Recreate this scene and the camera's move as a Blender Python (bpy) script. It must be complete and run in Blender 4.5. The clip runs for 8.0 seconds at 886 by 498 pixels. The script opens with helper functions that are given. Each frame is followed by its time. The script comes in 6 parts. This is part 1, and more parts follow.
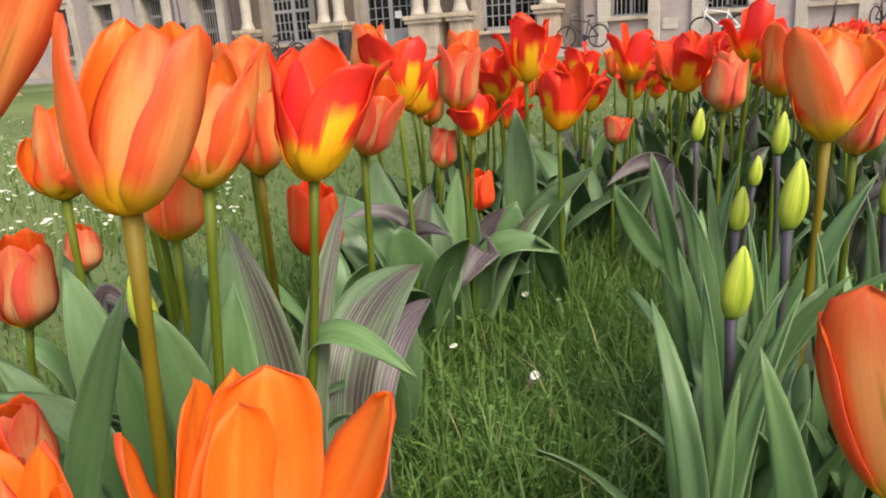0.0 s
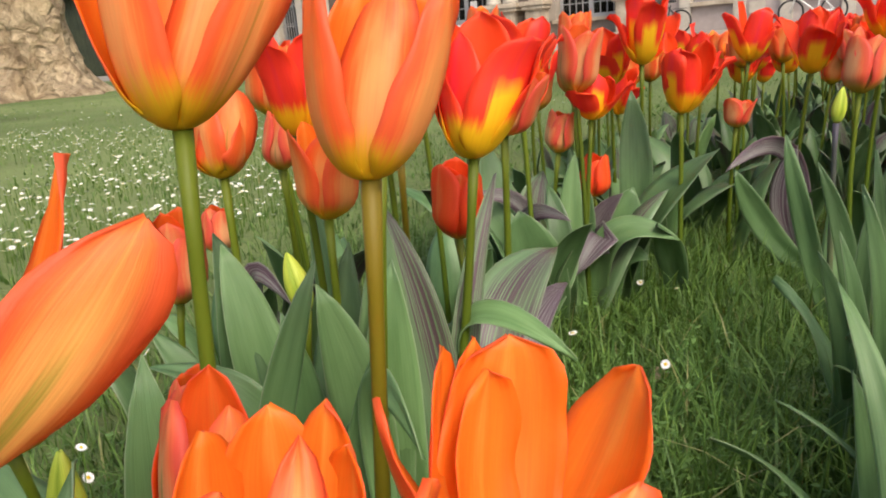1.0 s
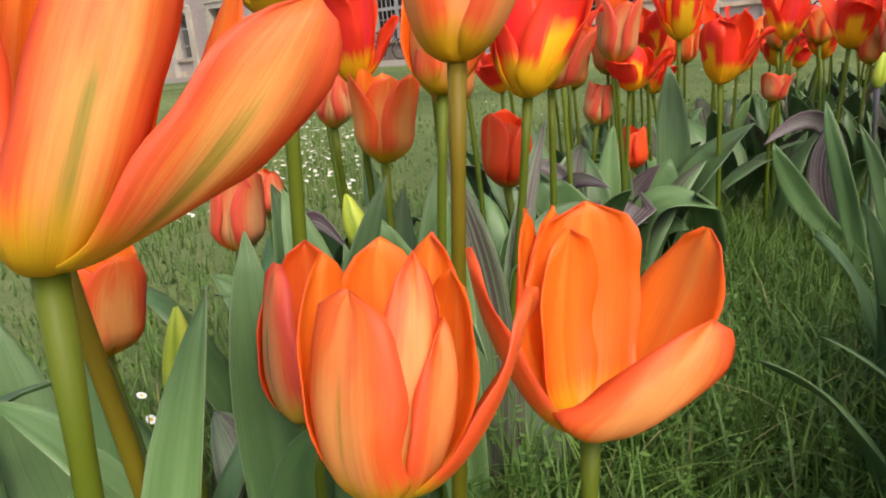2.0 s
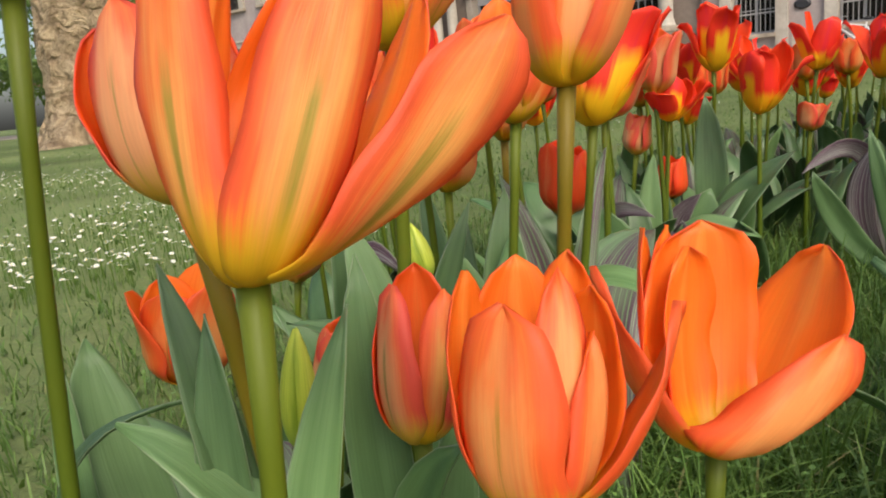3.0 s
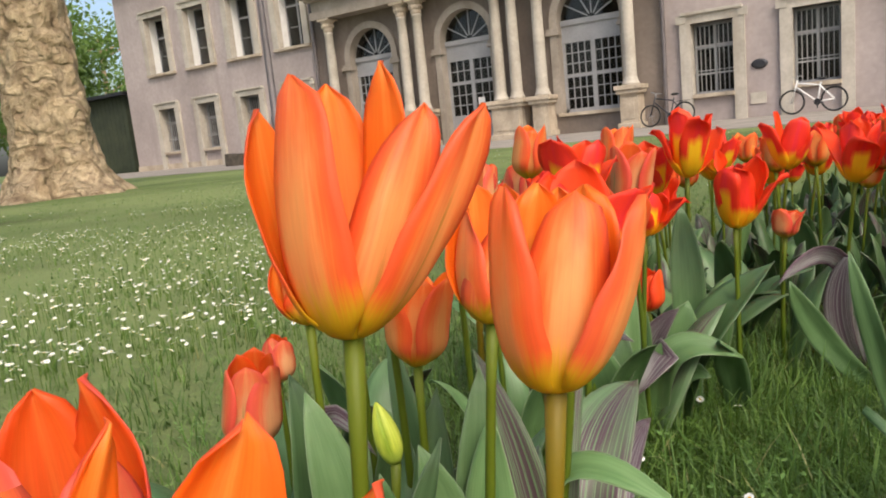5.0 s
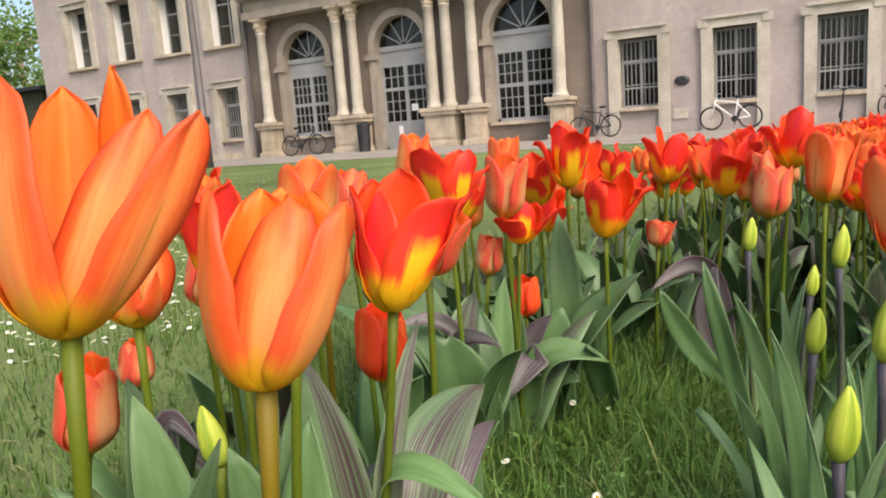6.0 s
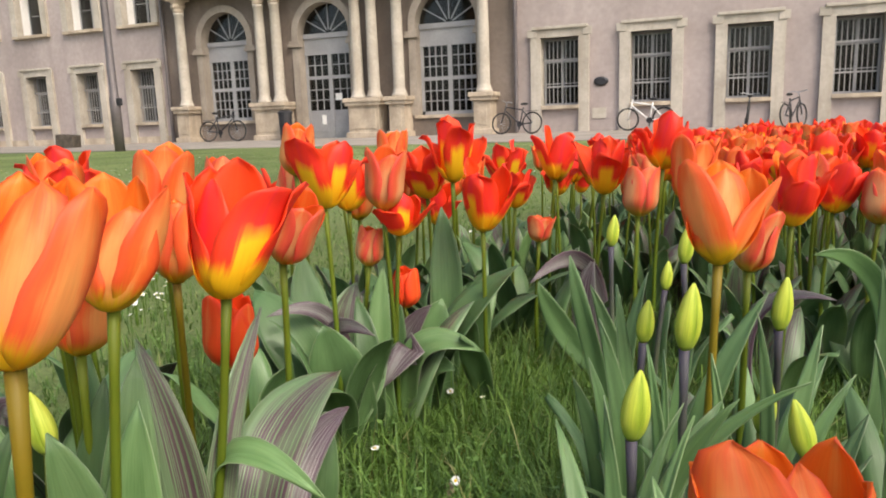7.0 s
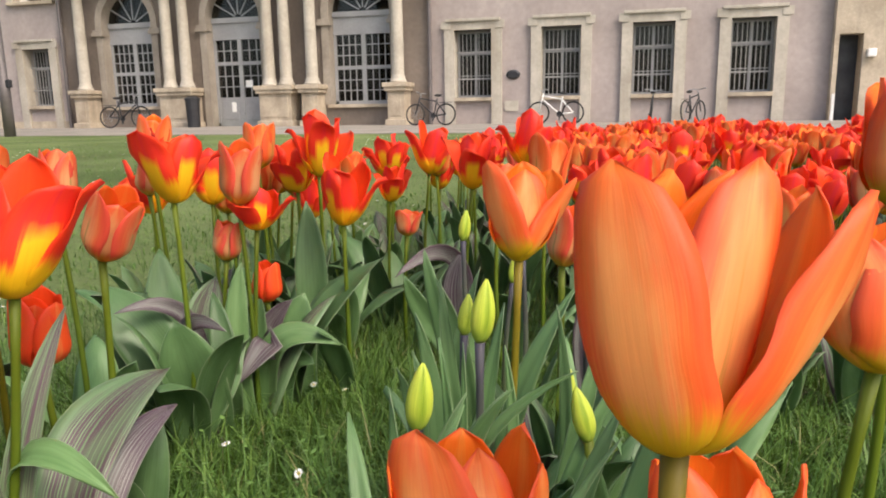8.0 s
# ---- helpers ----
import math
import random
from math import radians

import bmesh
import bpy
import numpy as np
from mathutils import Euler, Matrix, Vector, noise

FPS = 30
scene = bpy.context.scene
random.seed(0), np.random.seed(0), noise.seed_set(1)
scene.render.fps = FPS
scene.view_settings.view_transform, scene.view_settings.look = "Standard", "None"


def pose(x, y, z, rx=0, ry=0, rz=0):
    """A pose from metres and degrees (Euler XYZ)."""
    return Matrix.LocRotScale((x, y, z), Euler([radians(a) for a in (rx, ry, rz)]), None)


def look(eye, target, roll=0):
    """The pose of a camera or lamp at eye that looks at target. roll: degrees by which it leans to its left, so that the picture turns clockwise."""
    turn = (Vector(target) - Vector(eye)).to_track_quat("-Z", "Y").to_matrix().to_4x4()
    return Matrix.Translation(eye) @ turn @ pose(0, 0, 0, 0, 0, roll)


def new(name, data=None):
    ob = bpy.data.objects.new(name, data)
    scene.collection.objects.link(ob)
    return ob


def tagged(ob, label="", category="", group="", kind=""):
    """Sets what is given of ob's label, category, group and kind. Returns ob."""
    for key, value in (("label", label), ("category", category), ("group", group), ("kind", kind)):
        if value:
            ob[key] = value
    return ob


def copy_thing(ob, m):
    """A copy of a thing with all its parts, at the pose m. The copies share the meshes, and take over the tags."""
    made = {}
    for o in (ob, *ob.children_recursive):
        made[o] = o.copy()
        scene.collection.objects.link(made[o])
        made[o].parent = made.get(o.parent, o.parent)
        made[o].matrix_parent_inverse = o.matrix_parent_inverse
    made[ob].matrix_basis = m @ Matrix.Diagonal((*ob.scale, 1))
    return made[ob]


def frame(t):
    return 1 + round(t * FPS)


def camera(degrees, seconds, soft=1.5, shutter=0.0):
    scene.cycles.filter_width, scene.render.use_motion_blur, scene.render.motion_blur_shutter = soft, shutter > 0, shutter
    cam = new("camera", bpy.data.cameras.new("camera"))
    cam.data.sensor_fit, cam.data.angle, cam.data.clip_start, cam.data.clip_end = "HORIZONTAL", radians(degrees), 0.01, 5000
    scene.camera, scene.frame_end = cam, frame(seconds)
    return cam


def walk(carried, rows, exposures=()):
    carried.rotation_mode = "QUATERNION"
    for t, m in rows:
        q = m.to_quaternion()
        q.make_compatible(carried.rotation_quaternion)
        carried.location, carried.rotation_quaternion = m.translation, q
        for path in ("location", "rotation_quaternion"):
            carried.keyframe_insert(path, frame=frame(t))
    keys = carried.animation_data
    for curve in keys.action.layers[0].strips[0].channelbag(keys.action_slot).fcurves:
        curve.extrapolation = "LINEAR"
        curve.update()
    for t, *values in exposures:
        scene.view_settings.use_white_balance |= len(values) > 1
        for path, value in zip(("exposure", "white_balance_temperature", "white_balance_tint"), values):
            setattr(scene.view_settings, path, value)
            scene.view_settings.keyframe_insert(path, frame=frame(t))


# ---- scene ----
cam = camera(63.5, 8.0, soft=1.9)
PATH = [
    (0, (-0.014, 0.058, 0.374), (-0.895, 1.766, -0.181), -3.8),
    (0.5, (-0.051, 0.05, 0.383), (-1.031, 1.7, -0.18), -4.4),
    (1, (-0.065, 0.037, 0.368), (-1.117, 1.642, -0.195), -4.9),
    (1.5, (-0.057, 0.018, 0.344), (-1.152, 1.594, -0.219), -4.9),
    (1.7, (-0.061, 0.012, 0.339), (-1.166, 1.582, -0.221), -5.1),
    (2.8, (-0.084, -0.029, 0.327), (-1.215, 1.552, -0.142), -5.9),
    (3, (-0.093, -0.024, 0.333), (-1.245, 1.549, -0.115), -6.1),
    (3.5, (-0.121, -0.013, 0.348), (-1.293, 1.557, -0.054), -6.3),
    (4, (-0.132, -0.002, 0.378), (-1.304, 1.576, 0.01), -6.0),
    (4.2, (-0.134, 0.002, 0.384), (-1.299, 1.587, 0.024), -5.8),
    (5.3, (-0.101, 0.033, 0.41), (-1.147, 1.709, 0.099), -5.6),
    (5.5, (-0.087, 0.036, 0.406), (-1.103, 1.731, 0.095), -5.3),
    (6, (-0.054, 0.052, 0.402), (-0.981, 1.795, 0.082), -4.1),
    (6.5, (-0.028, 0.06, 0.401), (-0.857, 1.849, 0.065), -2.8),
    (7, (0.003, 0.062, 0.4), (-0.73, 1.889, 0.048), -2.0),
    (7.5, (0.04, 0.067, 0.403), (-0.59, 1.929, 0.034), -1.1),
    (8, (0.078, 0.074, 0.405), (-0.435, 1.968, 0.022), -0.9),
]
EXPOSURES = [(0.0, 0.18), (1.7, 0.06), (2.8, -0.05), (4.2, -0.15), (5.3, 0.13), (6.5, 0.23), (8.0, 0.21)]
walk(cam, [(t, look(eye, target, roll)) for t, eye, target, roll in PATH], EXPOSURES)

# ---- light ----
SUN_ELEVATION, SUN_AZIMUTH = radians(48), radians(124)
world = bpy.data.worlds.new("world")
scene.world = world
world.use_nodes = True
wn = world.node_tree
sky = wn.nodes.new("ShaderNodeTexSky")
sky.sky_type = "NISHITA"
sky.sun_disc = False
sky.sun_elevation, sky.sun_rotation = SUN_ELEVATION, SUN_AZIMUTH
sky.air_density, sky.dust_density, sky.ozone_density = 1.0, 5.0, 0.6
wn.links.new(sky.outputs[0], wn.nodes["Background"].inputs[0])
wn.nodes["Background"].inputs[1].default_value = 0.25
sun = new("sun", bpy.data.lights.new("sun", "SUN"))
sun.data.energy, sun.data.angle, sun.data.color = 1.4, radians(16), (1.0, 0.92, 0.80)
sun_from = Vector((math.sin(SUN_AZIMUTH) * math.cos(SUN_ELEVATION), math.cos(SUN_AZIMUTH) * math.cos(SUN_ELEVATION), math.sin(SUN_ELEVATION)))
sun.matrix_world = look(sun_from * 60, (0, 0, 0))


# ---- materials ----
class Mat:
    """A small builder of node materials."""

    def __init__(self, name, rough=0.6, spec=0.5, metal=0.0):
        self.m = bpy.data.materials.new(name)
        self.m.use_nodes = True
        self.t = self.m.node_tree
        self.b = self.t.nodes["Principled BSDF"]
        self.out = self.t.nodes["Material Output"]
        self.b.inputs["Roughness"].default_value = rough
        self.b.inputs["Specular IOR Level"].default_value = spec
        self.b.inputs["Metallic"].default_value = metal

    def node(self, kind, **values):
        n = self.t.nodes.new(kind)
        for key, value in values.items():
            if key in n.inputs:
                n.inputs[key].default_value = value
        return n

    def link(self, a, b):
        self.t.links.new(a, b)

    def coord(self, which="Object"):
        return self.t.nodes.new("ShaderNodeTexCoord").outputs[which]

    def noise(self, scale, detail=4.0, vector=None, rough=0.55):
        n = self.node("ShaderNodeTexNoise", Scale=scale, Detail=detail, Roughness=rough)
        self.link(vector if vector is not None else self.coord(), n.inputs["Vector"])
        return n.outputs["Fac"]

    def ramp(self, fac, stops, kind="LINEAR"):
        n = self.t.nodes.new("ShaderNodeValToRGB")
        n.color_ramp.interpolation = kind
        e = n.color_ramp.elements
        while len(e) < len(stops):
            e.new(0.5)
        for el, (p, c) in zip(e, stops):
            el.position = p
            el.color = (*c, 1) if len(c) == 3 else c
        self.link(fac, n.inputs["Fac"])
        return n.outputs["Color"]

    def mix(self, fac, a, b, mode="MIX"):
        n = self.t.nodes.new("ShaderNodeMix")
        n.data_type, n.blend_type = "RGBA", mode
        for value, slot in ((fac, 0), (a, 6), (b, 7)):
            if isinstance(value, (int, float)):
                n.inputs[slot].default_value = value
            elif isinstance(value, tuple):
                n.inputs[slot].default_value = (*value, 1)
            else:
                self.link(value, n.inputs[slot])
        return n.outputs[2]

    def math(self, op, a, b=0.0, clamp=False):
        n = self.t.nodes.new("ShaderNodeMath")
        n.operation, n.use_clamp = op, clamp
        for value, slot in ((a, 0), (b, 1)):
            if isinstance(value, (int, float)):
                n.inputs[slot].default_value = value
            else:
                self.link(value, n.inputs[slot])
        return n.outputs[0]

    def xyz(self, vector):
        n = self.t.nodes.new("ShaderNodeSeparateXYZ")
        self.link(vector, n.inputs[0])
        return n.outputs

    def scaled(self, vector, x, y, z):
        n = self.t.nodes.new("ShaderNodeMapping")
        n.inputs["Scale"].default_value = (x, y, z)
        self.link(vector, n.inputs["Vector"])
        return n.outputs[0]

    def rand(self):
        return self.t.nodes.new("ShaderNodeObjectInfo").outputs["Random"]

    def island(self):
        return self.t.nodes.new("ShaderNodeNewGeometry").outputs["Random Per Island"]

    def tone(self, colour, value, fac_lo, fac_hi):
        """Brightens and darkens a colour between two factors by a value of 0 to 1."""
        n = self.t.nodes.new("ShaderNodeHueSaturation")
        self.link(self.math("ADD", self.math("MULTIPLY", value, fac_hi - fac_lo), fac_lo), n.inputs["Value"])
        self.link(colour, n.inputs["Color"])
        return n.outputs[0]

    def bump(self, height, strength, distance=0.01):
        n = self.t.nodes.new("ShaderNodeBump")
        n.inputs["Strength"].default_value, n.inputs["Distance"].default_value = strength, distance
        self.link(height, n.inputs["Height"])
        self.link(n.outputs[0], self.b.inputs["Normal"])
        return n.outputs[0]

    def colour(self, c):
        if isinstance(c, tuple):
            self.b.inputs["Base Color"].default_value = (*c, 1)
        else:
            self.link(c, self.b.inputs["Base Color"])
        return self

    def thin(self, c, share):
        """Lets light through, as leaves and petals do."""
        tr = self.t.nodes.new("ShaderNodeBsdfTranslucent")
        if isinstance(c, tuple):
            tr.inputs[0].default_value = (*c, 1)
        else:
            self.link(c, tr.inputs[0])
        mixer = self.t.nodes.new("ShaderNodeMixShader")
        mixer.inputs[0].default_value = share
        self.link(self.b.outputs[0], mixer.inputs[1])
        self.link(tr.outputs[0], mixer.inputs[2])
        self.link(mixer.outputs[0], self.out.inputs["Surface"])
        return self


def petal_material(name, edge, middle, streak, base, base_top, rough=0.45, share=0.32, stripe=0.0, stripe_width=0.18, pale=None, stripe_colour=(0.97, 0.66, 0.02), foot_start=0.35, tones=(0.79, 0.99)):
    """Petal colour along (v) and across (u) the petal by its UV map, with fine veins."""
    a = Mat(name, rough, 0.35)
    uv = a.coord("UV")
    sep = a.xyz(uv)
    u, v = sep[0], sep[1]
    off = a.math("ABSOLUTE", a.math("SUBTRACT", u, 0.5))
    r = a.rand()
    shifted = a.node("ShaderNodeVectorMath")
    shifted.operation = "ADD"
    a.link(uv, shifted.inputs[0])
    comb = a.node("ShaderNodeCombineXYZ")
    a.link(a.math("MULTIPLY", r, 7.0), comb.inputs[0])
    a.link(a.math("MULTIPLY", r, 3.0), comb.inputs[1])
    a.link(comb.outputs[0], shifted.inputs[1])
    where = shifted.outputs[0]
    streaks = a.noise(1.0, 5.0, a.scaled(where, 22, 1.6, 1), 0.6)
    soft = a.noise(1.0, 3.0, a.scaled(where, 3.2, 2.0, 1), 0.5)
    across = a.math("ADD", off, a.math("MULTIPLY", a.math("SUBTRACT", soft, 0.5), 0.32))
    body = a.ramp(across, [(0.0, streak), (0.10, middle), (0.26, middle), (0.42, edge)])
    body = a.mix(a.math("MULTIPLY", a.ramp(streaks, [(0.42, (0, 0, 0)), (0.64, (1, 1, 1))]), 0.5), body, edge)
    if pale:
        blush = a.ramp(a.noise(1.0, 2.0, a.scaled(where, 2.3, 1.3, 1)), [(0.48, (0, 0, 0)), (0.64, (1, 1, 1))], "EASE")
        body = a.mix(a.math("MULTIPLY", blush, 0.28), body, (0.82, 0.13, 0.085))
        below = a.ramp(a.math("ADD", v, a.math("MULTIPLY", a.math("SUBTRACT", soft, 0.5), 0.7)), [(0.50, (1, 1, 1)), (1.05, (0, 0, 0))], "EASE")
        wander = a.math("ADD", across, a.math("MULTIPLY", a.math("SUBTRACT", streaks, 0.5), 0.22))
        inward = a.ramp(wander, [(0.08, (1, 1, 1)), (0.33, (0, 0, 0))], "EASE")
        body = a.mix(a.math("MULTIPLY", below, inward), body, pale)
    if stripe > 0:
        which = a.math("GREATER_THAN", stripe, r)
        band = a.ramp(a.math("ADD", off, a.math("MULTIPLY", a.math("SUBTRACT", streaks, 0.5), 0.2)), [(stripe_width, (1, 1, 1)), (stripe_width + 0.08, (0, 0, 0))])
        upto = a.ramp(a.math("ADD", v, a.math("MULTIPLY", a.math("SUBTRACT", soft, 0.5), 0.2)), [(0.58, (1, 1, 1)), (0.72, (0, 0, 0))])
        body = a.mix(a.math("MULTIPLY", a.math("MULTIPLY", band, upto), which), body, stripe_colour)
    foot = a.ramp(a.math("ADD", v, a.math("MULTIPLY", a.math("SUBTRACT", streaks, 0.5), 0.22)), [(base_top * foot_start, (1, 1, 1)), (base_top, (0, 0, 0))], "EASE")
    c = a.mix(foot, body, base)
    c = a.tone(c, a.noise(1.0, 4.0, a.scaled(where, 40, 4, 1)), *tones)
    a.colour(c)
    a.thin(c, share)
    a.bump(a.noise(1.0, 3.0, a.scaled(where, 46, 2.2, 1)), 0.16, 0.0012)
    return a.m


def leaf_material(name, base, light, stripe=None, share=0.17, half=False):
    a = Mat(name, 0.38, 0.42)
    uv = a.coord("UV")
    sep = a.xyz(uv)
    r = a.rand()
    comb = a.node("ShaderNodeCombineXYZ")
    a.link(a.math("MULTIPLY", r, 9.0), comb.inputs[0])
    a.link(a.math("MULTIPLY", r, 4.0), comb.inputs[1])
    shifted = a.node("ShaderNodeVectorMath")
    shifted.operation = "ADD"
    a.link(uv, shifted.inputs[0])
    a.link(comb.outputs[0], shifted.inputs[1])
    where = shifted.outputs[0]
    veins = a.noise(1.0, 3.0, a.scaled(where, 34, 0.7, 1), 0.5)
    patch = a.noise(1.0, 3.0, a.scaled(where, 2.5, 2.5, 1))
    c = a.mix(a.ramp(patch, [(0.3, (0, 0, 0)), (0.7, (1, 1, 1))]), base, light)
    if stripe:
        bands = a.noise(1.0, 2.0, a.scaled(where, 30, 0.3, 1), 0.5)
        stripes = a.ramp(bands, [(0.44, (0, 0, 0)), (0.49, (1, 1, 1))])
        fade = a.ramp(a.noise(1.0, 2.0, a.scaled(where, 1.6, 1.6, 1)), [(0.25, (0.25, 0.25, 0.25)), (0.5, (1, 1, 1))])
        if half:
            lean = a.math("ADD", sep[0], a.math("MULTIPLY", a.math("SUBTRACT", patch, 0.5), 0.9))
            fade = a.math("MULTIPLY", fade, a.ramp(lean, [(0.10, (0.15, 0.15, 0.15)), (0.28, (1, 1, 1))]))
        c = a.mix(a.math("MULTIPLY", stripes, fade), c, stripe)
    rim = a.ramp(a.math("ABSOLUTE", a.math("SUBTRACT", sep[0], 0.5)), [(0.475, (0, 0, 0)), (0.495, (1, 1, 1))])
    c = a.mix(a.math("MULTIPLY", rim, 0.5), c, (0.30, 0.36, 0.22))
    c = a.tone(c, veins, 0.76, 1.24)
    c = a.tone(c, r, 0.75, 1.2)
    a.colour(c)
    a.thin(a.mix(0.5, c, (0.16, 0.26, 0.03)), share)
    a.bump(veins, 0.3, 0.0015)
    return a.m


def grain_material(name, low, high, scale, rough=0.8, bump=0.3, fine=8.0, distance=0.01, metal=0.0, spec=0.3, stain=None):
    """A mottled surface: two colours over large patches, fine grain, relief."""
    a = Mat(name, rough, spec, metal)
    big, small = a.noise(scale, 5.0), a.noise(scale * fine, 4.0)
    c = a.mix(a.ramp(big, [(0.32, (0, 0, 0)), (0.68, (1, 1, 1))]), low, high)
    c = a.tone(c, small, 0.8, 1.2)
    if stain:
        streak = a.noise(1.0, 5.0, a.scaled(a.coord(), 2.2, 2.2, 0.35))
        c = a.mix(a.math("MULTIPLY", a.ramp(streak, [(0.52, (0, 0, 0)), (0.75, (1, 1, 1))]), 0.7), c, stain)
    a.colour(c)
    a.bump(a.math("ADD", small, big), bump, distance)
    return a.m


ORANGE_OUT = petal_material("orange petal outside", (0.92, 0.135, 0.032), (0.94, 0.21, 0.032), (0.96, 0.33, 0.08), (0.80, 0.50, 0.015), 0.33, share=0.36, pale=(0.95, 0.42, 0.125), stripe=0.3, stripe_width=-0.05, stripe_colour=(0.62, 0.33, 0.06))
ORANGE_FEATHER = petal_material("orange petal with olive feather", (0.90, 0.13, 0.035), (0.94, 0.22, 0.035), (0.94, 0.33, 0.06), (0.80, 0.50, 0.02), 0.36, share=0.36, pale=(0.93, 0.46, 0.12), stripe=2.0, stripe_width=0.0, stripe_colour=(0.40, 0.34, 0.05))
ORANGE_IN = petal_material("orange petal inside", (0.94, 0.18, 0.012), (0.95, 0.235, 0.02), (0.95, 0.34, 0.05), (0.82, 0.44, 0.015), 0.30, share=0.36, tones=(0.86, 1.04))
CORAL_OUT = petal_material("coral petal outside", (0.86, 0.11, 0.065), (0.90, 0.20, 0.06), (0.90, 0.33, 0.11), (0.80, 0.52, 0.06), 0.34, share=0.36, pale=(0.91, 0.46, 0.20), stripe=0.7, stripe_width=-0.05, stripe_colour=(0.50, 0.34, 0.10))
CORAL_IN = petal_material("coral petal inside", (0.88, 0.10, 0.01), (0.88, 0.14, 0.015), (0.88, 0.19, 0.03), (0.74, 0.36, 0.02), 0.2, share=0.36)
EMBER_OUT = petal_material("orange red petal outside", (0.90, 0.075, 0.018), (0.92, 0.115, 0.02), (0.93, 0.24, 0.06), (0.84, 0.38, 0.03), 0.24, share=0.36, tones=(0.86, 1.06))
RED_OUT = petal_material("scarlet petal outside", (0.93, 0.065, 0.02), (0.90, 0.045, 0.03), (0.84, 0.035, 0.06), (0.97, 0.62, 0.015), 0.44, share=0.36, foot_start=0.62, tones=(0.86, 1.06))
RED_FLAME = petal_material("scarlet petal with yellow flame", (0.93, 0.065, 0.02), (0.90, 0.045, 0.03), (0.84, 0.035, 0.06), (0.97, 0.62, 0.015), 0.46, share=0.36, stripe=2.0, stripe_width=0.17, foot_start=0.62, tones=(0.86, 1.06))
RED_IN = petal_material("scarlet petal inside", (0.92, 0.075, 0.012), (0.93, 0.09, 0.014), (0.93, 0.10, 0.016), (0.94, 0.58, 0.01), 0.26, share=0.40, tones=(0.88, 1.08))
BUD = petal_material("green bud", (0.30, 0.42, 0.035), (0.60, 0.68, 0.08), (0.66, 0.72, 0.11), (0.38, 0.50, 0.06), 0.3, 0.4, 0.25, tones=(0.88, 1.1))
LEAF = leaf_material("grey green leaf", (0.062, 0.128, 0.043), (0.122, 0.222, 0.083))
# light green; on some leaves it stands in for light from the sky
LEAF_BRIGHT = leaf_material("light green and skylit leaf", (0.095, 0.185, 0.060), (0.175, 0.295, 0.115))
LEAF_STRIPED = leaf_material("purple striped leaf", (0.11, 0.20, 0.082), (0.185, 0.28, 0.145), (0.082, 0.044, 0.060), half=True)
LEAF_PURPLE = leaf_material("purple leaf", (0.16, 0.165, 0.145), (0.26, 0.265, 0.235), (0.088, 0.048, 0.070))


def stem_material(name, low, high):
    a = Mat(name, 0.5, 0.22)
    z = a.xyz(a.coord("UV"))[1]
    c = a.mix(a.math("ADD", z, a.math("MULTIPLY", a.math("SUBTRACT", a.noise(60.0), 0.5), 0.4), True), low, high)
    c = a.tone(c, a.rand(), 0.8, 1.15)
    a.colour(c)
    a.bump(a.noise(300.0), 0.1, 0.001)
    return a.m


STEM = stem_material("green stem", (0.062, 0.115, 0.010), (0.10, 0.128, 0.008))
STEM_BROWN = stem_material("bronze stem", (0.11, 0.13, 0.006), (0.15, 0.105, 0.007))
STEM_DARK = stem_material("purple stem", (0.12, 0.16, 0.05), (0.045, 0.04, 0.058))


def grass_material():
    a = Mat("grass blades", 0.5, 0.35)
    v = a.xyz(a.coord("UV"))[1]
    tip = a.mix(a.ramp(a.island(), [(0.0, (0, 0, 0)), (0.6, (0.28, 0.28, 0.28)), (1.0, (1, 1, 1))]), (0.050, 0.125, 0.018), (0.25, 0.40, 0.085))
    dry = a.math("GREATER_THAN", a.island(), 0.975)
    # darker towards the root: shade among the blades is put into the colour
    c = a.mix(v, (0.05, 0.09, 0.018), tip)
    c = a.mix(a.math("MULTIPLY", dry, 0.8), c, (0.32, 0.28, 0.13))
    a.colour(c)
    a.thin(a.mix(0.6, c, (0.2, 0.3, 0.03)), 0.25)
    return a.m


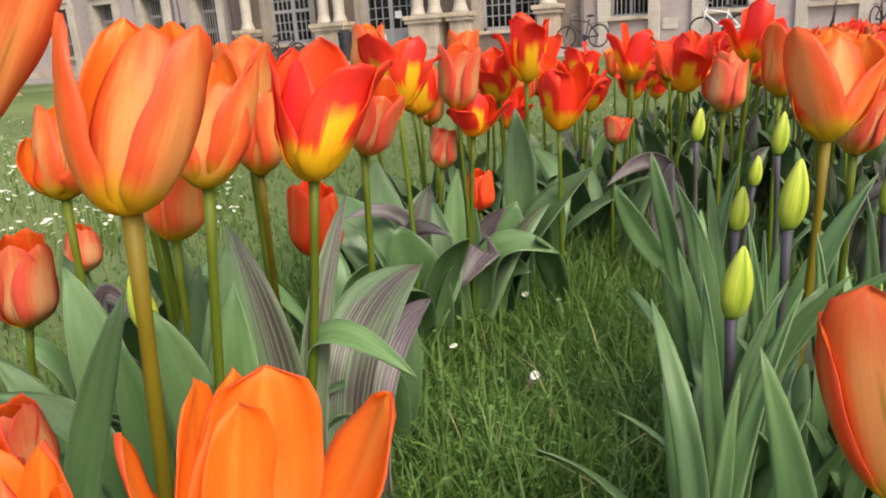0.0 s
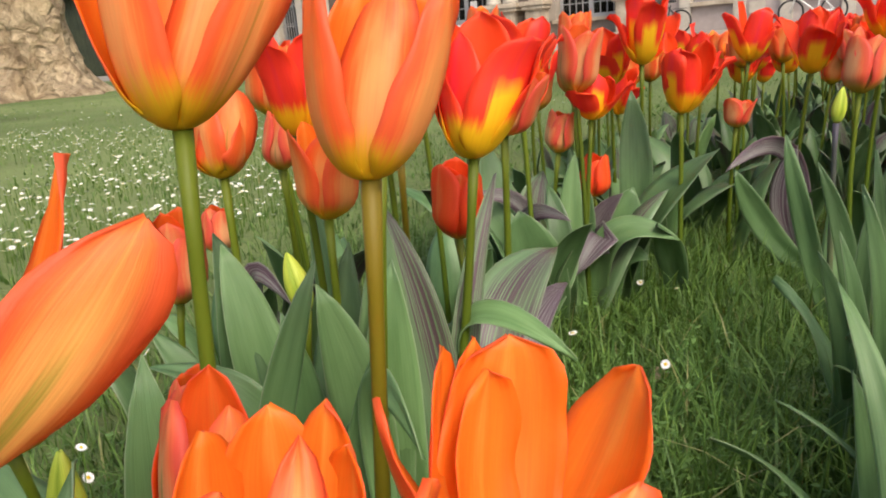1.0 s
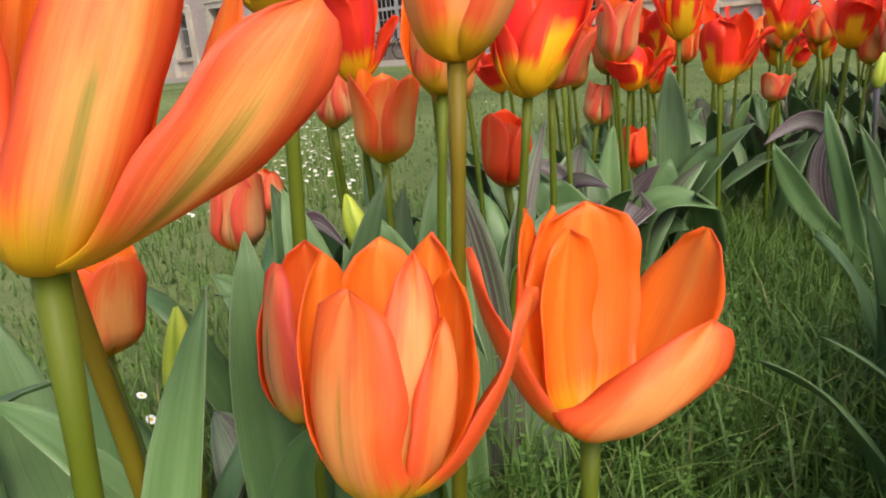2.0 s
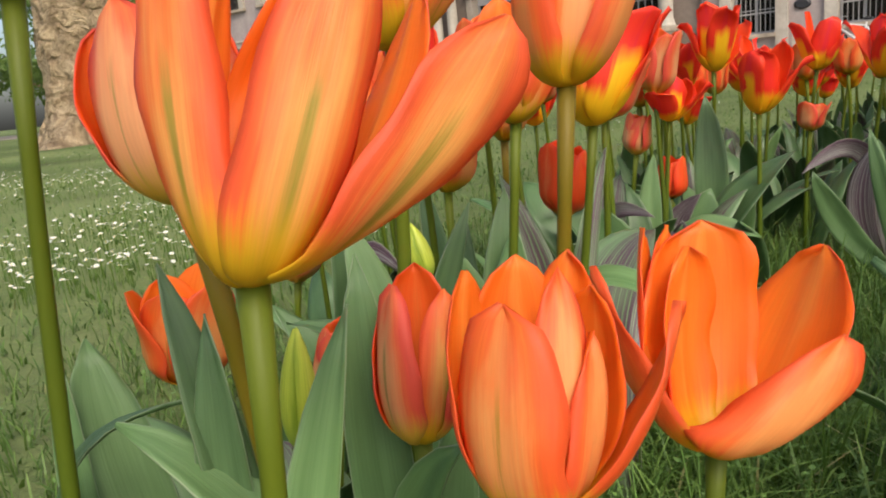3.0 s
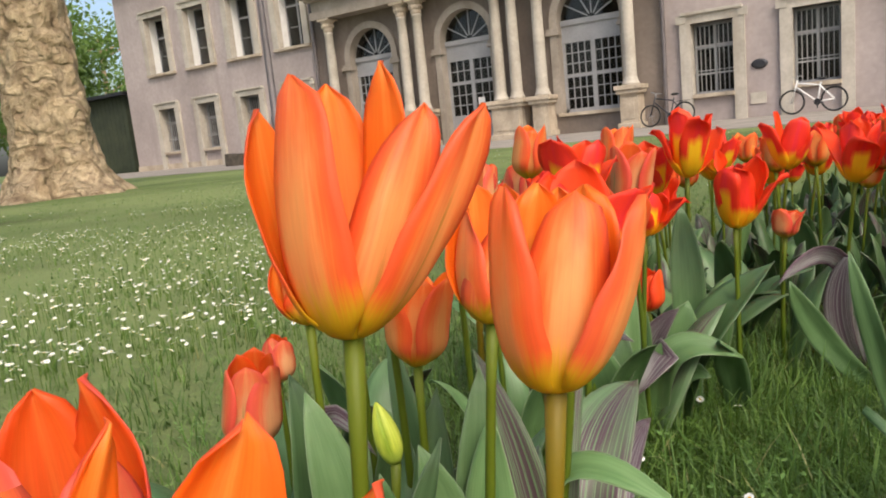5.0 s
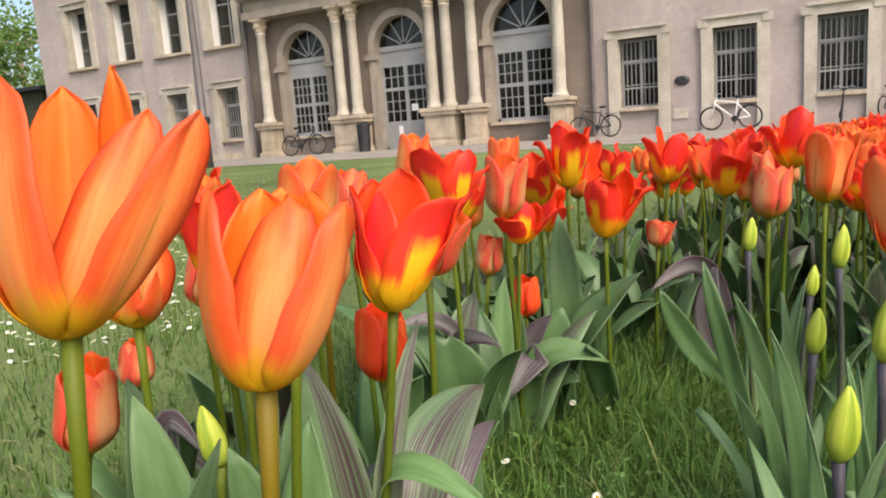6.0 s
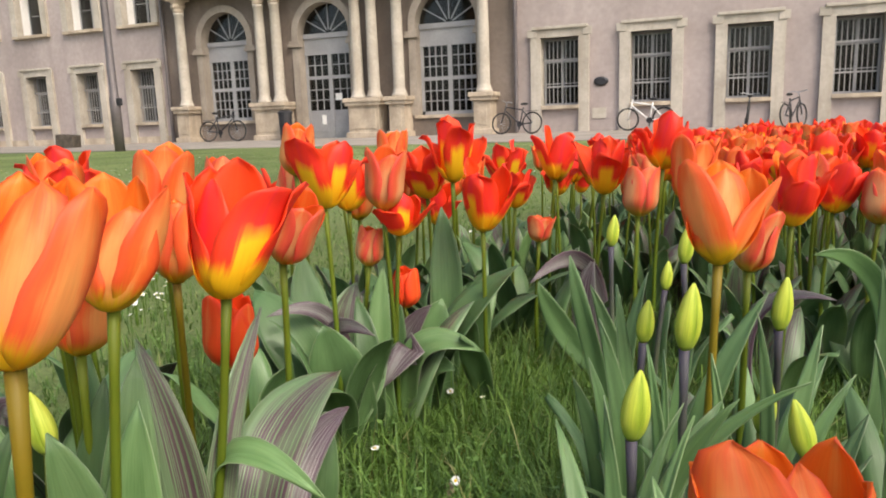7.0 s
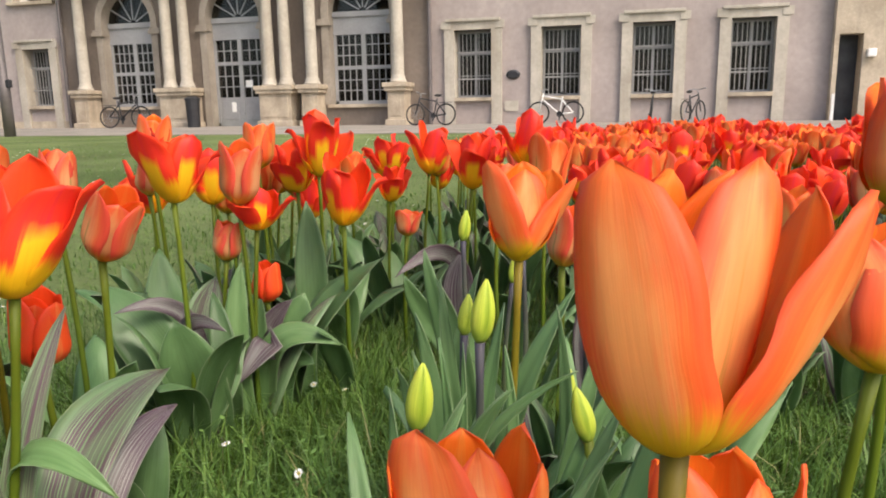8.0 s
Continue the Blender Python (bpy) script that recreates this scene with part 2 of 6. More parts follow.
def ground_material():
    a = Mat("lawn soil and moss with painted bed shade", 0.95, 0.15)
    pos = a.coord()
    y = a.math("DIVIDE", a.xyz(pos)[1], 12.0, True)
    blades = a.noise(70.0, 5.0, None, 0.7)
    patch = a.noise(1.3, 4.0)
    fine = a.noise(14.0, 5.0)
    green = a.ramp(blades, [(0.3, (0.025, 0.045, 0.011)), (0.5, (0.075, 0.115, 0.032)), (0.72, (0.155, 0.215, 0.066))])
    soil = a.ramp(fine, [(0.3, (0.035, 0.028, 0.016)), (0.7, (0.10, 0.085, 0.05))])
    c = a.mix(a.math("MULTIPLY", a.ramp(a.math("ADD", a.math("MULTIPLY", patch, 0.5), a.math("MULTIPLY", fine, 0.5)), [(0.45, (0, 0, 0)), (0.62, (1, 1, 1))]), 0.45), green, soil)
    c = a.mix(a.math("MULTIPLY", a.ramp(a.noise(0.35, 4.0), [(0.35, (0, 0, 0)), (0.62, (1, 1, 1))]), 0.62), c, (0.25, 0.30, 0.115))
    # dark soil colour round the flower bed that stands in for the leaves' shade
    x, yy = a.xyz(pos)[0], a.xyz(pos)[1]
    dx = a.math("DIVIDE", a.math("ADD", x, a.math("MULTIPLY", a.math("SUBTRACT", 1.2, yy), 0.33)), 0.62)
    dy = a.math("DIVIDE", a.math("SUBTRACT", yy, 1.6), 1.9)
    far = a.math("ADD", a.math("MULTIPLY", dx, dx), a.math("MULTIPLY", dy, dy))
    far = a.math("ADD", far, a.math("MULTIPLY", a.math("SUBTRACT", a.noise(4.0, 4.0), 0.5), 0.8))
    c = a.mix(a.math("MULTIPLY", a.ramp(far, [(0.55, (1, 1, 1)), (1.0, (0, 0, 0))]), 0.85), c, a.ramp(fine, [(0.3, (0.022, 0.019, 0.012)), (0.7, (0.06, 0.05, 0.032))]))
    a.colour(c)
    a.bump(a.math("ADD", blades, fine), 0.7, 0.02)
    return a.m


GRASS, GROUND = grass_material(), ground_material()
GRAVEL = grain_material("gravel path", (0.22, 0.195, 0.165), (0.32, 0.285, 0.245), 1.2, 0.95, 0.5, 40, 0.01)
PLASTER = grain_material("pink grey plaster", (0.31, 0.262, 0.246), (0.41, 0.352, 0.332), 0.55, 0.9, 0.12, 14, 0.01, stain=(0.30, 0.255, 0.236))
STONE = grain_material("sandstone", (0.35, 0.315, 0.262), (0.50, 0.458, 0.39), 1.3, 0.85, 0.35, 9, 0.01, stain=(0.30, 0.25, 0.19))
STONE_DARK = grain_material("weathered sandstone", (0.34, 0.28, 0.21), (0.52, 0.44, 0.34), 1.8, 0.9, 0.5, 9, 0.015, stain=(0.2, 0.17, 0.13))
PAINT = grain_material("grey window paint", (0.27, 0.27, 0.275), (0.33, 0.33, 0.335), 2.0, 0.5, 0.08, 10, 0.003)
BARS = grain_material("grey painted iron", (0.27, 0.265, 0.26), (0.34, 0.335, 0.33), 3.0, 0.5, 0.1, 10, 0.003)
IRON = grain_material("dark iron", (0.035, 0.035, 0.04), (0.06, 0.06, 0.065), 3.0, 0.5, 0.1, 10, 0.003, 0.6, 0.5)
PIPE = grain_material("brown downpipe", (0.11, 0.095, 0.095), (0.16, 0.14, 0.14), 2.0, 0.5, 0.1, 10, 0.003, 0.3, 0.5)
ARCH = grain_material("brown grey sandstone", (0.25, 0.215, 0.178), (0.36, 0.315, 0.265), 1.5, 0.9, 0.35, 9, 0.01, stain=(0.21, 0.175, 0.14))
# brown grey of its own, darkened further for the entablature's shade
PORTAL = grain_material("brown grey portal plaster darkened for shade", (0.145, 0.118, 0.098), (0.22, 0.18, 0.15), 0.8, 0.9, 0.2, 12, 0.01, stain=(0.14, 0.11, 0.09))
# near black, so the dimness behind the glass is put into the colour
ROOM = grain_material("room plaster with indoor shade in its colour", (0.045, 0.045, 0.045), (0.075, 0.073, 0.07), 1.0)
RUBBER = grain_material("black rubber", (0.02, 0.02, 0.02), (0.035, 0.035, 0.035), 20.0, 0.7, 0.1)
SILVER = grain_material("silver bicycle paint", (0.28, 0.29, 0.30), (0.38, 0.39, 0.40), 12.0, 0.3, 0.02, 8, 0.002, 0.7, 0.5)
WHITE = grain_material("white paint", (0.72, 0.71, 0.68), (0.8, 0.79, 0.77), 3.0, 0.5, 0.05)


def bark_material():
    """Flaking plates in cream and brown with dark cracks."""
    a = Mat("plane tree bark", 0.95, 0.2)
    pos = a.coord()
    bend = a.node("ShaderNodeVectorMath")
    bend.operation = "ADD"
    wob = a.node("ShaderNodeTexNoise", Scale=2.5, Detail=4.0)
    a.link(pos, wob.inputs["Vector"])
    shrink = a.node("ShaderNodeVectorMath")
    shrink.operation = "SCALE"
    shrink.inputs["Scale"].default_value = 0.55
    a.link(wob.outputs["Color"], shrink.inputs[0])
    a.link(pos, bend.inputs[0])
    a.link(shrink.outputs[0], bend.inputs[1])
    tone = a.noise(1.0, 4.0, a.scaled(bend.outputs[0], 4.0, 4.0, 2.6), 0.6)
    c = a.ramp(tone, [(0.32, (0.24, 0.17, 0.10)), (0.45, (0.40, 0.30, 0.18)), (0.56, (0.56, 0.44, 0.28)), (0.68, (0.33, 0.24, 0.15))])
    plates = a.node("ShaderNodeTexVoronoi", Scale=1.0)
    plates.feature = "DISTANCE_TO_EDGE"
    a.link(a.scaled(bend.outputs[0], 2.6, 2.6, 3.6), plates.inputs["Vector"])
    crack = a.ramp(plates.outputs["Distance"], [(0.0, (1, 1, 1)), (0.24, (0, 0, 0))], "EASE")
    lumps = a.noise(1.0, 6.0, a.scaled(bend.outputs[0], 9.0, 9.0, 13.0), 0.65)
    patchy = a.ramp(a.noise(1.0, 3.0, a.scaled(bend.outputs[0], 1.3, 1.3, 1.3)), [(0.35, (0.25, 0.25, 0.25)), (0.6, (1, 1, 1))])
    c = a.mix(a.math("MULTIPLY", a.math("MULTIPLY", crack, patchy), 0.42), c, (0.085, 0.055, 0.035))
    c = a.mix(a.math("MULTIPLY", a.ramp(lumps, [(0.30, (1, 1, 1)), (0.44, (0, 0, 0))]), 0.7), c, (0.12, 0.085, 0.055))
    c = a.tone(c, a.noise(30.0, 5.0), 0.75, 1.25)
    a.colour(c)
    a.bump(a.math("ADD", a.math("SUBTRACT", lumps, a.math("MULTIPLY", crack, 0.5)), a.math("MULTIPLY", tone, 0.6)), 1.0, 0.12)
    return a.m


BARK = bark_material()
DAISY = grain_material("daisy petals", (0.80, 0.80, 0.80), (0.86, 0.86, 0.85), 60.0, 0.6, 0.05)
DAISY_EYE = grain_material("daisy eye", (0.75, 0.5, 0.02), (0.85, 0.6, 0.04), 400.0, 0.8, 0.4, 4, 0.001)
WEED = leaf_material("chickweed leaf", (0.12, 0.24, 0.045), (0.19, 0.33, 0.08))
DEAD = leaf_material("dry leaf", (0.22, 0.15, 0.09), (0.32, 0.25, 0.16))
SHED = grain_material("dark green boards", (0.035, 0.045, 0.03), (0.055, 0.065, 0.04), 1.5, 0.9, 0.2)
HEDGE = leaf_material("tree leaves", (0.10, 0.19, 0.035), (0.20, 0.30, 0.07), share=0.35)
DARK_STONE = grain_material("dark mossy stone", (0.045, 0.038, 0.03), (0.10, 0.085, 0.065), 4.0, 0.95, 0.5, 8, 0.02)
ROOF = grain_material("red brown roof tiles", (0.22, 0.10, 0.07), (0.30, 0.15, 0.11), 3.0, 0.9, 0.4)


def glass_material():
    a = Mat("window glass", 0.03, 0.2)
    a.b.inputs["Transmission Weight"].default_value = 1.0
    a.b.inputs["IOR"].default_value = 1.42
    a.colour((0.45, 0.47, 0.46))
    a.bump(a.noise(1.4, 2.0), 0.15, 0.01)
    return a.m


GLASS = glass_material()

# ---- mesh helpers ----


def mesh_of(name, verts, faces, mats, slots=None, uvs=None, smooth=True):
    me = bpy.data.meshes.new(name)
    me.from_pydata([tuple(map(float, v)) for v in verts], [], faces)
    for m in mats:
        me.materials.append(m)
    if slots is not None:
        me.polygons.foreach_set("material_index", np.array(slots, dtype=np.int32))
    if uvs is not None:
        layer = me.uv_layers.new(name="UVMap")
        loops = np.zeros(len(me.loops), dtype=np.int32)
        me.loops.foreach_get("vertex_index", loops)
        layer.data.foreach_set("uv", np.asarray(uvs, dtype=np.float32)[loops].ravel())
    me.polygons.foreach_set("use_smooth", np.full(len(me.polygons), smooth))
    me.update()
    return me


def bm_mesh(name, bm, mat, smooth=False):
    bmesh.ops.recalc_face_normals(bm, faces=bm.faces)
    me = bpy.data.meshes.new(name)
    bm.to_mesh(me)
    bm.free()
    me.materials.append(mat)
    if smooth:
        me.polygons.foreach_set("use_smooth", np.full(len(me.polygons), True))
    return me


def child(name, me, parent, label="", m=None):
    ob = new(name, me)
    ob.parent = parent
    if m is not None:
        ob.matrix_basis = m
    return tagged(ob, label) if label else ob


def part(name, bm, mat, parent, label="", smooth=False):
    return child(name, bm_mesh(name, bm, mat, smooth), parent, label)


def box(bm, x0, x1, y0, y1, z0, z1, bevel=0.0):
    made = bmesh.ops.create_cube(bm, size=1.0, matrix=Matrix.LocRotScale(((x0 + x1) / 2, (y0 + y1) / 2, (z0 + z1) / 2), None, (x1 - x0, y1 - y0, z1 - z0)))
    if bevel:
        edges = list({e for v in made["verts"] for e in v.link_edges})
        bmesh.ops.bevel(bm, geom=edges, offset=bevel, segments=2, affect="EDGES", profile=0.6)
    return bm


def boxed(*args, bevel=0.0):
    return box(bmesh.new(), *args, bevel=bevel)


def lathe(bm, profile, at=(0, 0, 0), sides=20):
    """A turned shape round z: profile is a list of (radius, height)."""
    rings = []
    for r, z in profile:
        rings.append([bm.verts.new((at[0] + r * math.cos(2 * math.pi * k / sides), at[1] + r * math.sin(2 * math.pi * k / sides), at[2] + z)) for k in range(sides)])
    for a, b in zip(rings, rings[1:]):
        for k in range(sides):
            bm.faces.new((a[k], a[(k + 1) % sides], b[(k + 1) % sides], b[k]))
    bm.faces.new(rings[0][::-1])
    bm.faces.new(rings[-1])
    return bm


def tube_arrays(points, radii, sides=8):
    """Vertices, faces and UVs of a round tube along points."""
    pts = np.array(points, float)
    n = len(pts)
    tang = np.gradient(pts, axis=0)
    tang /= np.linalg.norm(tang, axis=1)[:, None]
    ref = np.eye(3)[int(np.argmin(np.abs(tang).max(axis=0)))]
    verts, uvs, faces = [], [], []
    for i in range(n):
        side = np.cross(tang[i], ref)
        side /= np.linalg.norm(side)
        up = np.cross(side, tang[i])
        for k in range(sides):
            a = 2 * math.pi * k / sides
            verts.append(pts[i] + radii[i] * (math.cos(a) * side + math.sin(a) * up))
            uvs.append((k / sides, i / (n - 1)))
    for i in range(n - 1):
        for k in range(sides):
            faces.append((i * sides + k, i * sides + (k + 1) % sides, (i + 1) * sides + (k + 1) % sides, (i + 1) * sides + k))
    faces.append(tuple(range(sides))[::-1])
    faces.append(tuple((n - 1) * sides + k for k in range(sides)))
    return verts, faces, uvs


def tube(name, points, radii, mat, sides=8):
    v, f, uv = tube_arrays(points, radii, sides)
    return mesh_of(name, v, f, [mat], uvs=uv)


def shell(name, grid, uv, thick, mats):
    """A closed thin shell from a grid of points (rows along, columns across): first material outside, second inside."""
    nu, nv = grid.shape[:2]
    du, dv = np.gradient(grid, axis=0), np.gradient(grid, axis=1)
    nor = np.cross(dv, du)
    nor /= np.maximum(np.linalg.norm(nor, axis=2), 1e-9)[..., None]
    taper = np.ones((nu, nv))
    taper[:, 0] = taper[:, -1] = 0.35
    taper[-1, :] = 0.35
    out = grid + nor * (thick / 2 * taper)[..., None]
    inn = grid - nor * (thick / 2 * taper)[..., None]
    verts = np.concatenate([out.reshape(-1, 3), inn.reshape(-1, 3)])
    uvs = np.concatenate([uv.reshape(-1, 2)] * 2)
    n = nu * nv
    at = lambda i, j: i * nv + j
    faces, slots = [], []
    for i in range(nu - 1):
        for j in range(nv - 1):
            a, b, c, d = at(i, j), at(i, j + 1), at(i + 1, j + 1), at(i + 1, j)
            faces += [(a, b, c, d), (n + a, n + d, n + c, n + b)]
            slots += [0, 1]
    ring = [at(0, j) for j in range(nv)] + [at(i, nv - 1) for i in range(1, nu)] + [at(nu - 1, j) for j in range(nv - 2, -1, -1)] + [at(i, 0) for i in range(nu - 2, 0, -1)]
    for a, b in zip(ring, ring[1:] + ring[:1]):
        faces.append((a, n + a, n + b, b))
        slots.append(0)
    return mesh_of(name, verts, faces, mats, slots, uvs)


# ---- tulips ----
def petal_grid(rng, R, H, top, W, point, peak, roll, turn, sway, nu, nv, belly=0.42, flat=1.08):
    """A petal's middle surface. R: the cup's radius, top: the rim's radius as a share of R, W: half width."""
    u = np.linspace(0, 1, nu)[:, None] * np.ones((1, nv))
    v = np.ones((nu, 1)) * np.linspace(-1, 1, nv)[None, :]
    th = np.minimum(u / belly, 1) * math.pi / 2
    k = np.clip((u - belly) / (1 - belly), 0, 1)
    rho = 0.0035 + (R - 0.0035) * np.sin(th) ** 1.1 + R * (top - 1) * k**1.25
    z = H * 0.34 * (0.5 * th / (math.pi / 2) + 0.5 * (1 - np.cos(th))) + H * 0.66 * k * (1 - 0.10 * max(top - 1, 0) * k)
    low = 0.34 + 0.66 * np.sin(np.minimum(u / peak, 1) * math.pi / 2) ** 0.9
    high = (1 - np.clip((u - peak) / (1 - peak), 0, 1) ** 2.0) ** point
    w = W * low * np.maximum(high, 0.03)
    tight, wide = np.maximum(rho, 0.006) * flat, np.maximum(rho * (flat + 0.4 * k * max(top - 0.6, 0)), 0.9 * W)
    rc = (tight + (wide - tight) * np.clip(k * 2.2, 0, 1))
    s = v * w
    a = np.clip(s / rc, -1.9, 1.9)
    dr, dz = np.gradient(rho[:, 0]), np.gradient(z[:, 0])
    size = np.maximum(np.hypot(dr, dz), 1e-9)
    inx, inz = (-dz / size)[:, None], (dr / size)[:, None] * np.minimum(k * 2, 1)
    depth = rc * (1 - np.cos(a))
    phi = radians(turn) * np.minimum(1.6 * k, 1)
    across = rc * np.sin(a)
    depth, across = depth * np.cos(phi) - across * np.sin(phi), across * np.cos(phi) + depth * np.sin(phi)
    x = rho + inx * depth
    y = across + sway * H * k**1.5
    z = z + inz * depth
    _, bow, _ = (rng.uniform(0, 6.28) for _ in range(3))
    x = x + 0.0012 * np.sin(5 * u + bow) * v - 0.0010 * np.exp(-((v / 0.16) ** 2)) * np.sin(math.pi * u)
    z = z + roll * s * k
    grid = np.stack([x, y, z], -1)
    uv = np.stack([v * 0.5 + 0.5, u], -1)
    return grid, uv


def bud_grid(R, H, nu=14, nv=11):
    """One of the three petals that close a bud; one edge lies over the next petal."""
    u = np.linspace(0, 1, nu)[:, None] * np.ones((1, nv))
    v = np.ones((nu, 1)) * np.linspace(-1, 1, nv)[None, :]
    r = R * np.sin(math.pi * np.clip(u * 0.97 + 0.03, 0, 1) ** 0.80) ** 0.72 * (1 - 0.10 * u)
    r = np.maximum(r, 0.0006) * (1 + 0.035 * v) + 0.0003 * np.cos(3 * v)
    a = v * radians(68)
    grid = np.stack([r * np.cos(a), r * np.sin(a), H * u + 0.0 * v], -1)
    return grid, np.stack([v * 0.5 + 0.5, u], -1)


STYLES = dict(
    orange=(ORANGE_OUT, ORANGE_IN),
    coral=(CORAL_OUT, CORAL_IN),
    red=(RED_OUT, RED_IN),
    ember=(EMBER_OUT, RED_IN),
    bud=(BUD, BUD),
)


def make_head(tulip, m, style, R, H, top, rng, fine=True):
    """Six petals, three outside and three inside, at the pose m."""
    mats = STYLES[style]
    peak = 0.54 if style == "coral" else 0.56
    if style == "bud":
        for k in range(3):
            child("petal", shell("petal", *bud_grid(R, H), 0.0008, mats), tulip, m=m @ pose(0, 0, 0, 0, 0, 120 * k + rng.uniform(-8, 8)))
        return
    for k in range(6):
        inner = k % 2 == 1
        t = top * rng.uniform(0.88, 1.12)
        h = H * rng.uniform(0.92, 1.06)
        W = R * (0.95 if style == "orange" else 1.0) * rng.uniform(0.94, 1.06)
        rng.random()
        roll, turn, sway = rng.uniform(-0.15, 0.15), rng.uniform(-8, 8), rng.uniform(-0.05, 0.05)
        g, uv = petal_grid(rng, R * (0.86 if inner else 1.0), h * (0.97 if inner else 1.0), t, W, 0.6, peak, roll, turn, sway, nu=17 if fine else 9, nv=9 if fine else 6)
        child("petal", shell("petal", g, uv, 0.0009, mats), tulip, m=m @ pose(0, 0, 0, 0, 0, 60 * k + rng.uniform(-10, 10)))


def blade_petal(rng, R, r_tip, sway, z_tip, W, lip=0.0, blunt=0, cup=1.0, turn=0.0, belly=1.0, wave=0.0012, peak=0.52, nu=21, nv=11):
    """A petal whose middle line runs from the foot by way of the belly (radius R) to a tip of its own: r_tip out, sway aside, z_tip up. W: half width."""
    u = np.linspace(0, 1, nu)[:, None] * np.ones((1, nv))
    v = np.ones((nu, 1)) * np.linspace(-1, 1, nv)[None, :]
    q = 1 - u
    R = R * belly
    mid = 0.72 * R + 0.34 * r_tip if r_tip > 0 else 0.80 * R + 0.2 * r_tip
    rho = 0.003 * q**3 + 3 * u * q**2 * R * 1.0 + 3 * u**2 * q * mid * 1.28 + u**3 * r_tip
    z = 3 * u * q**2 * z_tip * 0.03 + 3 * u**2 * q * z_tip * 0.52 + u**3 * z_tip
    aside = sway * u**1.8
    k = np.clip((u - 0.72) / 0.28, 0, 1)
    rho, z = rho + lip * k**2, z - 0.35 * lip * k**3
    low = 0.26 + 0.74 * np.sin(np.minimum(u / peak, 1) * math.pi / 2) ** 0.95
    high = (1 - np.clip((u - peak) / (1 - peak), 0, 1) ** (3.2 if blunt else 2.5)) ** (0.46 if blunt else 0.62)
    ph = [rng.uniform(0, 6.28) for _ in range(5)]
    w = W * low * np.maximum(high, 0.02) * (1 + 0.05 * np.sin(7 * u + ph[0]) * v + 0.035 * np.sin(17 * u + ph[4]) * np.abs(v))
    tight, wide = np.maximum(np.abs(rho), 0.006), np.maximum(np.abs(rho), 1.15 * W)
    rc = (tight + (wide - tight) * np.clip(u * 1.7, 0, 1)) * cup
    a = np.clip(v * w / rc, -1.7, 1.7)
    dr, dz = np.gradient(rho[:, 0]), np.gradient(z[:, 0])
    size = np.maximum(np.hypot(dr, dz), 1e-9)
    inx, inz = (-dz / size)[:, None], (dr / size)[:, None]
    depth, across = rc * (1 - np.cos(a)), rc * np.sin(a)
    edge = np.abs(v) ** 2 * np.clip(u * 1.6 - 0.4, 0, 1)
    ripple = wave * edge * (np.sin(9 * u + ph[1] + 2.0 * v) + 0.5 * np.sin(21 * u + ph[2] + 5 * v))
    crease = 0.0011 * np.exp(-((v / 0.15) ** 2)) * np.sin(math.pi * u) - 0.0007 * np.sin(4 * v + ph[3]) * u
    depth = depth + ripple + crease
    phi = radians(turn) * np.clip(2.2 * u - 0.5, 0, 1)
    depth, across = depth * np.cos(phi) - across * np.sin(phi), across * np.cos(phi) + depth * np.sin(phi)
    grid = np.stack([rho + inx * depth, aside + across, z + inz * depth], -1)
    along = np.concatenate([[0], np.cumsum(size[1:])])
    return grid, np.stack([v * 0.5 + 0.5, (along / along[-1])[:, None] * np.ones((1, nv))], -1)


def own_head(tulip, m, style, R, petals, rng, wave=0.0012):
    """A head whose petals each have their own: azimuth, tip out, tip aside, tip up, half width and traits."""
    for az, r_tip, sway, z_tip, W, *traits in petals:
        how = dict(traits[0]) if traits else {}
        feather, flame = how.pop("feather", 0), how.pop("flame", 0)
        g, uv = blade_petal(rng, R, r_tip, sway, z_tip, W, **{"wave": wave, **how})
        mats = (ORANGE_FEATHER, ORANGE_IN) if feather else (RED_FLAME, RED_IN) if flame else STYLES[style]
        child("petal", shell("petal", g, uv, 0.0009, mats), tulip, m=m @ pose(0, 0, 0, 0, 0, az))


def flared_head(tulip, m, R, H, rng, fine):
    """A scarlet head: a narrow yellow cup, three outer petals that bend out with wavy rims, three that stand inside."""
    yaw, R = rng.uniform(0, 120), R * 0.80
    for k in range(6):
        inner = k % 2 == 1
        r_tip = R * (rng.uniform(0.7, 1.5) if inner else rng.uniform(1.5, 2.5))
        z_tip = H * (rng.uniform(0.90, 1.10) if inner else rng.uniform(0.66, 0.98))
        g, uv = blade_petal(rng, R * (0.86 if inner else 1.0), r_tip, R * rng.uniform(-0.6, 0.6), z_tip, R * rng.uniform(1.0, 1.3), lip=R * (rng.uniform(-0.2, 0.3) if inner else rng.uniform(0.0, 0.9)), blunt=1, wave=R * rng.uniform(0.12, 0.28), peak=0.62, nu=17 if fine else 11, nv=9 if fine else 7)
        mats = (RED_FLAME, RED_IN) if rng.random() < 0.5 else STYLES["red"]
        child("petal", shell("petal", g, uv, 0.0009, mats), tulip, m=m @ pose(0, 0, 0, 0, 0, yaw + 60 * k + rng.uniform(-12, 12)))


def make_stem(tulip, foot, head, mat, r0=0.0042, r1=0.0036, bow=0.01, rng=None):
    f, h = np.array(foot, float), np.array(head, float)
    side = np.array([rng.uniform(-1, 1), rng.uniform(-1, 1), 0.0]) * bow
    s = np.linspace(0, 1, 9)[:, None]
    pts = f + (h - f) * s + side * np.sin(s * math.pi)
    pts[0][2] = -0.01
    rr = np.linspace(r0, r1, 9)
    rr[-1] = r1 * 1.35
    child("stem", tube("stem", pts, rr, mat, 10), tulip)


